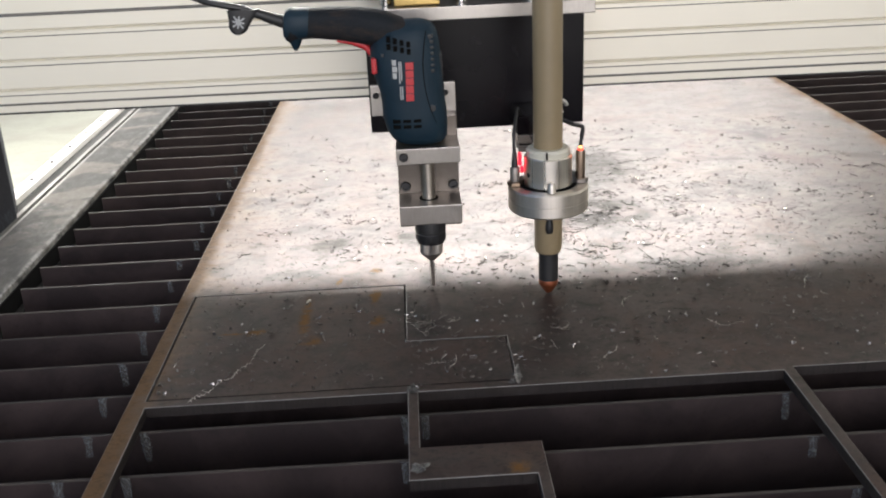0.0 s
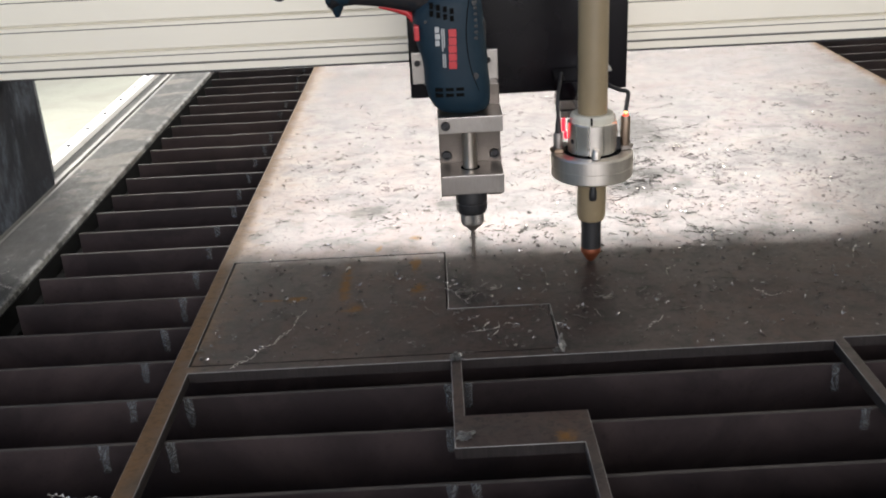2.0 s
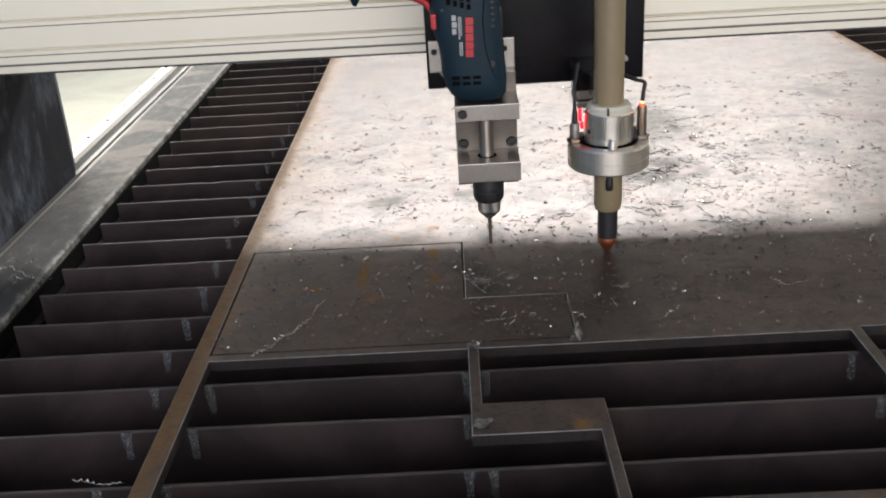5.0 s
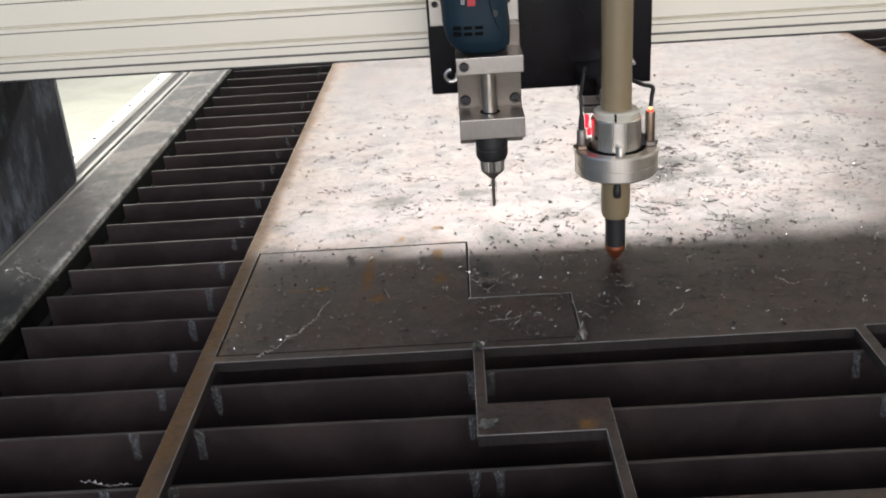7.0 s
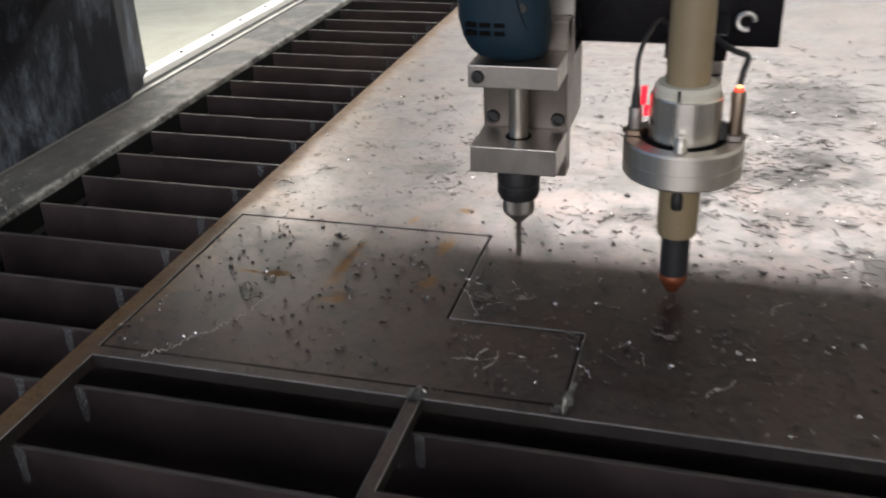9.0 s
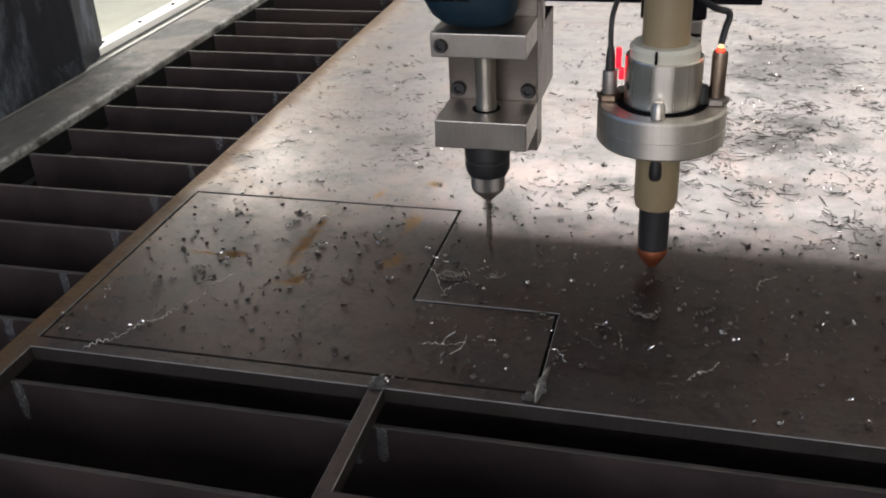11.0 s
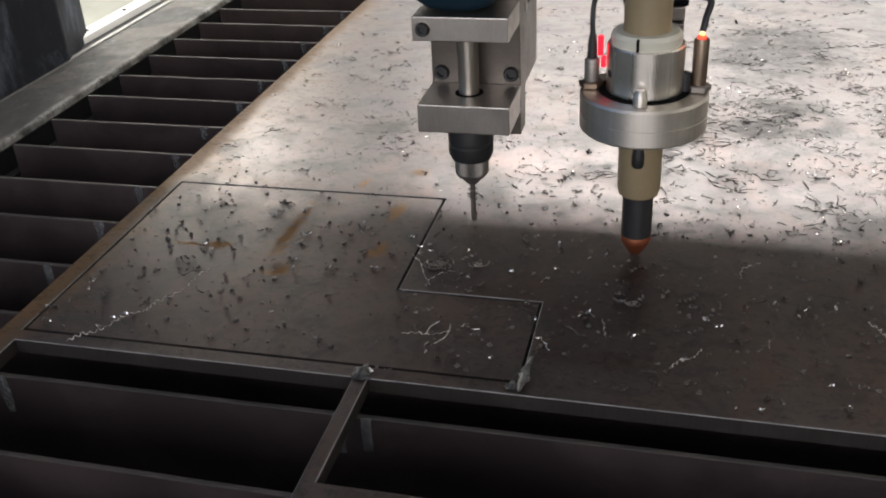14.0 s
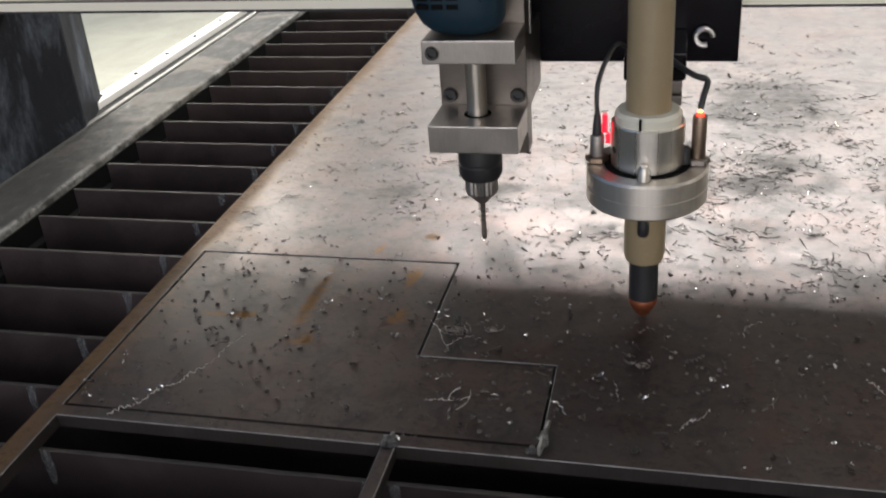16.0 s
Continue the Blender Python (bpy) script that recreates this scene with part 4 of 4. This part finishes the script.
def torch():
    t = thing("plasma_torch", (TX, TY, 0.7512), "khaki plasma torch with steel collar and copper nozzle", "plasma torch")
    part("barrel", lathe([(0, 0.9455), (0.0178, 0.9455), (0.0178, 1.34), (0, 1.34)], TX, TY), BARREL, t, "khaki tube", smooth=True)
    part("cream_flange", lathe([(0, 0.9365), (0.0265, 0.9365), (0.0268, 0.943), (0.0245, 0.946), (0, 0.946)], TX, TY), CREAM, t, "cream plastic flange", smooth=True)
    part("collar", lathe([(0, 0.899), (0.0285, 0.899), (0.0295, 0.9), (0.0295, 0.9355), (0.0285, 0.9365), (0, 0.9365)], TX, TY, 56), COLLAR, t, "turned steel collar", smooth=True)
    ring = lathe([(0, 0.868), (0.0475, 0.868), (0.0495, 0.870), (0.0495, 0.8818), (0.0489, 0.8822), (0.0489, 0.8828), (0.0495, 0.8832), (0.0495, 0.8965), (0.048, 0.8985), (0, 0.8985)], TX, TY, 72)
    part("breakaway_ring", ring, RING, t, "turned steel ring", smooth=True)
    part("lower_barrel", lathe([(0, 0.8675), (0.0175, 0.8675), (0.0175, 0.816), (0.0160, 0.8095), (0.0130, 0.808), (0, 0.808)], TX, TY), BARREL, t, "khaki tube end", smooth=True)
    part("shield_cap", lathe([(0, 0.8075), (0.0125, 0.8075), (0.0125, 0.771), (0, 0.771)], TX, TY), RUBBER, t, "black shield sleeve", smooth=True)
    part("nozzle", lathe([(0, 0.7705), (0.0121, 0.7705), (0.0127, 0.769), (0.0126, 0.7652), (0.0118, 0.7635), (0.0068, 0.7556), (0.0040, 0.7520), (0.0030, 0.7512), (0, 0.7512)], TX, TY), COPPER, t, "brown copper nozzle", smooth=True)
    # dark disc wider than the collar paints the shade at its foot
    part("seat_gap", lathe([(0, 0.8987), (0.0350, 0.8987), (0.0350, 0.8992), (0, 0.8992)], TX, TY, 48), RECESS_SHADE, t, "dark disc painting the shade under the collar")
    for a, z in ((208, 0.9150),):
        bm = lathe([(0, 0.0004), (0.0030, 0.0004), (0.0036, -0.0004), (0.0036, -0.002), (0, -0.002)], 0, 0, 18)
        turn = Matrix.Translation((TX + 0.0292 * math.cos(radians(a)), TY + 0.0292 * math.sin(radians(a)), z)) @ Matrix.Rotation(radians(a), 4, "Z") @ Matrix.Rotation(radians(90), 4, "Y")
        bmesh.ops.transform(bm, matrix=turn, verts=bm.verts[:])
        part("grub_screw", bm, RUBBER, t, "dark grub screw in the collar", smooth=True)
    part("flange_slot", box(TX - 0.0062, TX - 0.0042, TY - 0.0288, TY - 0.0200, 0.9370, 0.9455, 0.0003), RECESS_SHADE, t, "dark slot in the flange")
    part("plug", lathe([(0, 0.8674), (0.0036, 0.8674), (0.0036, 0.8560), (0.0050, 0.8500), (0.0050, 0.8420), (0.0040, 0.8395), (0, 0.8395)], TX - 0.001, TY - 0.0170, 18), RUBBER, t, "black plug", smooth=True)
    bx, by = 0.4635, 0.166
    part("bolt", lathe([(0, 0.911), (0.003, 0.911), (0.0052, 0.908), (0.0055, 0.899), (0, 0.899)], bx, by + 0.004, 18), RING, t, smooth=True)
    sx, sy = 0.505, 0.2085
    s = part("sensor", lathe([(0, 0.9038), (0.0058, 0.9038), (0.0058, 0.9372), (0.0052, 0.9395), (0, 0.9395)], sx, sy, 24), SENSOR, t, "brown steel proximity sensor with lit tip", smooth=True)
    part("nut", lathe([(0, 0.8988), (0.0092, 0.8988), (0.0098, 0.8994), (0.0098, 0.9030), (0.0090, 0.9037), (0, 0.9037)], sx, sy, 6), CLAMP, s, "dull steel hexagon nut")
    part("stud", lathe([(0, 0.8988), (0.0050, 0.8988), (0.0050, 0.9115), (0.0035, 0.9135), (0, 0.9135)], sx - 0.0105, sy - 0.002, 16), RUBBER, t, "black stud on the ring", smooth=True)
    part("lit_tip", lathe([(0, 0.9397), (0.0032, 0.9397), (0.0031, 0.9412), (0.0022, 0.9421), (0, 0.9424)], sx, sy, 20), LED_ORANGE, s, "glowing orange tip", smooth=True)
    part("lit_tip", lathe([(0, 0.9426), (0.0020, 0.9426), (0.0016, 0.9438), (0, 0.9441)], sx, sy, 16), LED_YELLOW, s, "glowing yellow point", smooth=True)
    part("cable", tube(spline([(sx, sy, 0.945), (sx + 0.002, sy + 0.004, 0.955), (sx + 0.004, sy + 0.012, 0.965), (sx - 0.008, sy + 0.018, 0.968), (sx - 0.028, sy + 0.05, 0.975), (sx - 0.04, sy + 0.12, 0.99)]), 0.0026), RUBBER, s, "black sensor cable", smooth=True)
    lx, ly = 0.4235, 0.2085
    s = part("sensor", lathe([(0, 0.9038), (0.0058, 0.9038), (0.0058, 0.9205), (0.0050, 0.922), (0, 0.922)], lx, ly, 24), CLAMP, t, "dull steel proximity sensor with red light", smooth=True)
    part("nut", lathe([(0, 0.8988), (0.0092, 0.8988), (0.0098, 0.8994), (0.0098, 0.9030), (0.0090, 0.9037), (0, 0.9037)], lx, ly, 6), SENSOR, s, "brown steel hexagon nut")
    part("cable_gland", lathe([(0, 0.9223), (0.0040, 0.9223), (0.0036, 0.932), (0.0024, 0.941), (0, 0.941)], lx, ly, 16), RUBBER, s, smooth=True)
    part("red_light", box(lx + 0.0042, lx + 0.0085, ly - 0.003, ly + 0.002, 0.9245, 0.9400, 0.001), LED_RED, s, "glowing red light")
    part("red_light", box(lx + 0.0070, lx + 0.0108, ly - 0.003, ly + 0.002, 0.9150, 0.9235, 0.001), LED_RED, s, "glowing red light")
    part("cable", tube(spline([(lx, ly, 0.940), (lx - 0.0005, ly + 0.001, 0.953), (lx + 0.0005, ly + 0.006, 0.966), (lx + 0.005, ly + 0.024, 0.977), (lx + 0.012, ly + 0.062, 0.980), (lx + 0.022, ly + 0.118, 0.957)]), 0.0020), RUBBER, s, "black sensor cable", smooth=True)
    for z0, z1 in ((0.9090, 0.9180), (0.9200, 0.9320)):
        part("clamp_jaw", box(0.4405, 0.4905, 0.3160, 0.3850, z0, z1, 0.0012), CLAMP, t, "grey-brown steel clamp jaw")
    # solid filler; near-black stands for shade between the jaws
    part("clamp_gap", box(0.4430, 0.4890, 0.3200, 0.3830, 0.9181, 0.9199), RECESS_SHADE, t, "dark gap of the clamp")
    part("clamp", box(0.4380, 0.4935, 0.3165, 0.3945, 0.9325, 0.9580, 0.002), BLACK, t, "dark torch clamp")
    part("clamp_arm", box(TX - 0.0115, TX + 0.0115, TY + 0.0160, 0.3163, 0.9345, 0.9570, 0.002), BLACK, t, "dark arm of the clamp")
    return t


# ---- the drill and its bracket ----
DX, DY = 0.3165, 0.243


def screw_head(x, y, z, r, parent):
    """A socket screw that faces the front."""
    turn = Matrix.Translation((x, y, z)) @ Matrix.Rotation(radians(90), 4, "X")
    bm = lathe([(0, 0.0), (r, 0.0), (r, 0.0035), (r * 0.9, 0.004), (r * 0.55, 0.004), (r * 0.5, 0.001), (0, 0.001)], 0, 0, 20)
    bmesh.ops.transform(bm, matrix=turn, verts=bm.verts[:])
    own = part("screw", bm, RUBBER, parent, "black socket screw", smooth=True)
    bm = lathe([(r * 1.02, 0.0), (r * 1.17, 0.0), (r * 1.14, 0.0010), (r * 1.02, 0.0004)], 0, 0, 24)
    bmesh.ops.transform(bm, matrix=turn, verts=bm.verts[:])
    part("counterbore", bm, MILLED, own, "bright chamfered rim", smooth=True)
    return own


def drill_bracket():
    b = thing("drill_bracket", (DX, 0.28, 0.828), "machined steel clamp bracket holding the drill", "drill bracket")
    x0, x1, y0, y1 = 0.2785, 0.3570, 0.2105, 0.2655
    up = part("upper_jaw", box(x0, x1, y0, y1, 0.9290, 0.9490, 0.0008), MILLED, b, "milled steel jaw")
    part("lower_jaw", box(x0, x1, y0, y1, 0.8500, 0.8745, 0.0008), MILLED, b, "milled steel jaw")
    part("bore", lathe([(0, 0.8746), (0.0122, 0.8746), (0.0122, 0.8749), (0, 0.8749)], DX, DY, 28), RECESS_SHADE, b, "dark bore round the spindle")
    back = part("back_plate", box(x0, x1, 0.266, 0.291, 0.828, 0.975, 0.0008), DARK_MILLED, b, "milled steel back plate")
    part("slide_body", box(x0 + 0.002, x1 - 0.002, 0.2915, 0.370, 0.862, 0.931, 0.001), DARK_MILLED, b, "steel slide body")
    m = part("mounting_plate", box(0.249, 0.358, 0.2920, 0.300, 0.972, 1.012, 0.001), MILLED, b, "milled steel mounting plate with holes")
    part("riser_plate", box(0.300, 0.358, 0.2920, 0.300, 0.9315, 0.9718, 0.001), MILLED, b)
    screw_head(x0 + 0.009, y0 - 0.0005, 0.9390, 0.0052, up)
    for x in (x0 + 0.009, x1 - 0.008):
        screw_head(x, 0.2655, 0.884, 0.0060, back)
    for x in (0.256, 0.345):
        screw_head(x, 0.2915, 0.999, 0.0035, m)
    part("slide_link", box(0.285, 0.35, 0.3005, 0.395, 0.94, 1.0, 0.001), BLACK, b)
    return b


def drill():
    d = thing("power_drill", (DX, DY, 0.750), "teal corded power drill with red trigger held in a bracket", "power drill")
    hx, hy, hz = Vector((1, 0, 0)), Vector((0, 1, 0)), Vector((0, 0, 1))
    body = []
    for z, cx, w, dep in ((0.9496, 0.314, 0.016, 0.018), (0.9528, 0.311, 0.029, 0.024), (0.959, 0.309, 0.0345, 0.029), (0.970, 0.3065, 0.0378, 0.032), (0.985, 0.3047, 0.0395, 0.033), (1.002, 0.3037, 0.0387, 0.033), (1.018, 0.3025, 0.0395, 0.033), (1.032, 0.2998, 0.0413, 0.0325), (1.048, 0.2975, 0.0425, 0.032), (1.062, 0.2965, 0.0425, 0.0315), (1.076, 0.2975, 0.0405, 0.030), (1.088, 0.301, 0.0345, 0.027), (1.096, 0.306, 0.025, 0.020), (1.1005, 0.308, 0.011, 0.009)):
        body.append(((cx, DY, z), hx * w, hy * dep))
    h = part("housing", loft(body), TEAL, d, "teal plastic motor housing", smooth=True)
    grip = []
    for x, z, r, dep, tilt in ((0.328, 1.069, 0.008, 0.014, -45), (0.320, 1.074, 0.0185, 0.021, -36), (0.305, 1.081, 0.0240, 0.0235, -24), (0.276, 1.0895, 0.0240, 0.022, -13), (0.247, 1.0955, 0.0220, 0.020, -6), (0.218, 1.0995, 0.0195, 0.0185, -2), (0.190, 1.1015, 0.0178, 0.0185, 2), (0.173, 1.1010, 0.0180, 0.019, 5), (0.163, 1.0995, 0.0200, 0.0195, 8), (0.158, 1.0995, 0.0165, 0.016, 8)):
        u = Matrix.Rotation(radians(tilt), 3, "Y") @ hz
        grip.append(((x, DY, z), u * r, hy * dep))
    cap = []
    for x, z, r, dep, tilt in ((0.155, 1.1035, 0.0090, 0.013, 8), (0.1565, 1.1025, 0.0160, 0.018, 8), (0.162, 1.1020, 0.0195, 0.0200, 7), (0.170, 1.1018, 0.0188, 0.0198, 4), (0.182, 1.1020, 0.0184, 0.0193, 2), (0.186, 1.1018, 0.0176, 0.0184, 2)):
        u = Matrix.Rotation(radians(tilt), 3, "Y") @ hz
        cap.append(((x, DY, z), u * r, hy * dep))
    part("grip_cap", loft(cap), TEAL, d, "teal end cap of the handle", smooth=True)
    part("grip", loft(grip), GRIP, d, "black textured rubber grip", smooth=True)
    hook = [((0.1690, DY, 1.092), hx * 0.0115, hy * 0.015), ((0.1675, DY, 1.083), hx * 0.0078, hy * 0.012), ((0.1665, DY, 1.075), hx * 0.0048, hy * 0.008), ((0.1665, DY, 1.0705), hx * 0.0022, hy * 0.005)]
    part("grip_hook", loft(hook, 16), TEAL, d, smooth=True)
    trig = [((0.216, DY, 1.0805), hz * 0.0025, hy * 0.007), ((0.234, DY, 1.0775), hz * 0.0045, hy * 0.008), ((0.248, DY, 1.073), hz * 0.006, hy * 0.008), ((0.255, DY, 1.064), hz * 0.007, hy * 0.007)]
    part("trigger", loft(trig, 16), RED, d, "red trigger", smooth=True)
    part("switch_button", box(0.2560, 0.2625, DY - 0.0285, DY - 0.012, 1.042, 1.060, 0.002), RED, d, "red switch button")
    side = DY - 0.0336
    for i in range(5):
        part("red_mark", box(0.2952 + i * 0.0003, 0.3045 + i * 0.0003, side, DY - 0.030, 1.0085 + i * 0.0094, 1.0172 + i * 0.0094, 0.0005), RED, h, "red maker's mark")
    for i, w in enumerate((0.0050, 0.0060, 0.0050)):
        part("print_line", box(0.2805, 0.2805 + w, side + 0.0012, DY - 0.028, 1.036 + i * 0.0078, 1.0425 + i * 0.0078, 0.0004), PRINT, h, "pale printed lines")
    for x, z0, z1 in ((0.2880, 1.030, 1.056), (0.2903, 1.034, 1.056), (0.2882, 1.0105, 1.0265), (0.2905, 1.0105, 1.0265)):
        part("print_line", box(x, x + 0.0015, side + 0.0004, DY - 0.029, z0, z1, 0.0003), PRINT, h)
    for i in range(7):
        z = 1.040 + i * 0.0068
        part("rib", box(0.3225, 0.3310, DY - 0.0272 + i * 0.0006, DY - 0.016, z, z + 0.0040, 0.0012), RUBBER, h, "dark rubber rib")
    part("seam", tube(spline([(0.3225, DY - 0.0235, 1.089), (0.3190, DY - 0.0290, 1.070), (0.3170, DY - 0.0305, 1.045), (0.3195, DY - 0.0312, 1.015), (0.3260, DY - 0.0300, 0.990), (0.3330, DY - 0.0255, 0.972)]), 0.0006, 6), RECESS_SHADE, h, "dark seam of the housing")
    for z in (0.975, 0.982):
        for i in range(3):
            part("vent", box(0.2775 + i * 0.0125, 0.2868 + i * 0.0125, DY - 0.0335, DY - 0.026, z, z + 0.0038), RECESS_SHADE, h, "dark vent slot")
    for z in (1.0705, 1.0790):
        for i in range(4):
            part("vent", box(0.2755 + i * 0.0078, 0.2800 + i * 0.0078, DY - 0.0325, DY - 0.024, z - 0.0022 * i, z + 0.0062 - 0.0022 * i), RECESS_SHADE, h, "dark vent slot")
    for x, z, r in ((0.3260, 0.998, 0.0040), (0.3185, 0.986, 0.0022), (0.3270, 1.0825, 0.0020), (0.2700, 1.064, 0.0018)):
        bm = lathe([(0, 0.0), (r, 0.0), (r, 0.004), (0, 0.004)], 0, 0, 14)
        bmesh.ops.transform(bm, matrix=Matrix.Translation((x, DY - 0.0265, z)) @ Matrix.Rotation(radians(90), 4, "X"), verts=bm.verts[:])
        part("housing_screw", bm, RUBBER, h, smooth=True)
    part("mode_switch", box(0.331, 0.3412, DY - 0.012, DY + 0.014, 1.025, 1.060, 0.004), RUBBER, h, "black mode switch")
    part("cord", tube(spline([(0.160, DY, 1.103), (0.137, DY, 1.110), (0.11, DY - 0.002, 1.122), (0.06, DY, 1.135), (0.0, DY + 0.05, 1.16), (-0.06, DY + 0.2, 1.22)]), 0.0042), RUBBER, d, "black power cord", smooth=True)
    part("cord_sleeve", tube([(0.159, DY, 1.103), (0.142, DY, 1.109), (0.122, DY - 0.001, 1.117)], [0.008, 0.007, 0.0055], 14), RUBBER, d, smooth=True)
    key = []
    for x, z, w in ((0.1095, 1.1215, 0.0195), (0.1085, 1.1170, 0.0180), (0.1050, 1.1090, 0.0140), (0.1025, 1.1025, 0.0122), (0.1015, 1.0970, 0.0098), (0.1010, 1.0940, 0.0060), (0.1010, 1.0928, 0.0025)):
        key.append(((x, DY - 0.004, z), hx * w, hy * 0.004))
    k = part("key_holder", loft(key, 20), RUBBER, d, "black rubber chuck key holder", smooth=True)
    star = bmesh.new()
    for i in range(8):
        own = box(0.0010, 0.0085 if i % 2 else 0.0070, -0.0005, 0.0005, -0.0009, 0.0009)
        bmesh.ops.transform(own, matrix=Matrix.Translation((0.103, DY - 0.0085, 1.1075)) @ Matrix.Rotation(i * math.pi / 4 + 0.2, 4, "Y"), verts=own.verts[:])
        merge(star, own)
    merge(star, box(0.1000, 0.1060, DY - 0.0090, DY - 0.0080, 1.1045, 1.1105, 0.0008))
    part("star_mark", star, PRINT, k, "pale star mark")
    part("neck", lathe([(0, 0.9514), (0.016, 0.9514), (0.016, 0.9530), (0.0088, 0.9530), (0.0088, 0.9), (0.0088, 0.852), (0, 0.852)], DX, DY, 32), NECK, d, "worn steel spindle neck", smooth=True)
    c = part("chuck", lathe([(0, 0.8510), (0.0195, 0.8510), (0.0200, 0.849), (0.0200, 0.832), (0.0192, 0.8310), (0.0192, 0.8295), (0.0200, 0.8285), (0.0198, 0.820), (0.0175, 0.8150), (0, 0.8150)], DX, DY, 40), RUBBER, d, "black chuck sleeve", smooth=True)
    bm = lathe([(0, 0.8148), (0.0142, 0.8148), (0.0150, 0.8138), (0.0150, 0.8010), (0.0138, 0.7985), (0.0068, 0.7918), (0.0050, 0.7895), (0, 0.7895)], DX, DY, 44)
    for v in bm.verts:
        if 0.7980 < v.co.z < 0.8142:
            a = math.atan2(v.co.y - DY, v.co.x - DX)
            f = 1 - 0.075 * (round(a / (2 * math.pi) * 44) % 2)
            v.co.x, v.co.y = DX + (v.co.x - DX) * f, DY + (v.co.y - DY) * f
    part("chuck_nose", bm, NOSE, c, "fluted steel chuck nose")
    bm, n, r = bmesh.new(), 60, 0.0025
    rows = []
    for i in range(n + 1):
        z = 0.7888 - 0.0388 * i / n
        tip = min(1.0, (n - i) / 4 + 0.05)
        a = i / n * 5.0 * math.pi if i > 14 else 14 / n * 5.0 * math.pi
        ring = []
        for j in range(12):
            th = 2 * math.pi * j / 12
            deep = 0.82 + 0.18 * abs(math.sin(th)) ** 0.5 if i > 14 else 1.0
            ring.append(bm.verts.new((DX + r * tip * deep * math.cos(th + a), DY + r * tip * deep * math.sin(th + a), z)))
        rows.append(ring)
    for a, b in zip(rows, rows[1:]):
        for j in range(12):
            bm.faces.new((a[j], b[j], b[(j + 1) % 12], a[(j + 1) % 12]))
    bm.faces.new(rows[-1])
    bmesh.ops.recalc_face_normals(bm, faces=bm.faces[:])
    part("drill_bit", bm, BIT, c, "fluted steel twist drill bit", smooth=True)
    rng, bm = random.Random(8), bmesh.new()
    for _ in range(9):
        r, z, a0, last = rng.uniform(0.0035, 0.007), rng.uniform(0.773, 0.784), rng.uniform(0, 6.3), None
        rise, tip = rng.uniform(-0.004, 0.004), rng.uniform(-0.4, 0.4)
        for i in range(13):
            a = a0 + 4.2 * i / 12
            q = Vector((DX + r * math.cos(a), DY + r * math.sin(a), z + rise * i / 12 + tip * r * math.sin(a)))
            pair = bm.verts.new(q), bm.verts.new(q + Vector((0, 0, 0.0006)))
            if last:
                bm.faces.new((last[0], last[1], pair[1], pair[0]))
            last = pair
    part("swarf_tangle", bm, SWARF, c, "thin swarf wound round the bit")
    return d


GANTRY, TORCH, BRACKET, DRILL = gantry(), torch(), drill_bracket(), drill()

# ---- what moves ----
STEP = 0.027  # the gantry's move between the two holes
GANTRY_Y = [(0.0, STEP), (6.4, STEP), (6.6, 0.018), (6.8, 0.007), (7.0, 0.0), (16.0, 0.0)]
DRILL_Z = [(0.0, 0.002), (1.0, 0.0), (2.0, -0.002), (3.0, -0.0015), (4.0, 0.001), (4.2, 0.0012), (5.5, 0.001), (5.85, 0.006), (6.3, 0.0390), (6.5, 0.0532), (6.75, 0.065), (7.0, 0.0662), (7.25, 0.0585), (7.5, 0.0462), (8.0, 0.0158), (8.3, 0.0065), (8.5, 0.0046), (9.0, 0.002), (9.5, 0.001), (11.0, -0.0025), (12.0, -0.002), (13.0, -0.0008), (14.0, 0.0015), (15.0, 0.0038), (15.2, 0.009), (15.5, 0.0255), (16.0, 0.0515)]


def along(rows, t):
    return float(np.interp(t, [r[0] for r in rows], [r[1] for r in rows]))


def motions():
    for ob in (GANTRY, TORCH):
        x, y, z = ob.location
        walk(ob, [(t, pose(x, y + d, z)) for t, d in GANTRY_Y])
    times = sorted({t for t, _ in GANTRY_Y} | {t for t, _ in DRILL_Z})
    for ob in (BRACKET, DRILL):
        x, y, z = ob.location
        walk(ob, [(t, pose(x, y + along(GANTRY_Y, t), z + along(DRILL_Z, t))) for t in times])
    # the chuck turns while it drills
    chuck = next(o for o in DRILL.children if o.name.startswith("chuck"))
    angle, spin = 0.0, []
    for i in range(801):
        t = i / 50
        turning = t < 5.6 or 8.2 < t < 15.3
        if turning or i % 10 == 0 or i == 800:
            spin.append((t, pose(0, 0, 0, 0, 0, angle)))
        angle += 80 if turning else 0
    walk(chuck, spin)


motions()
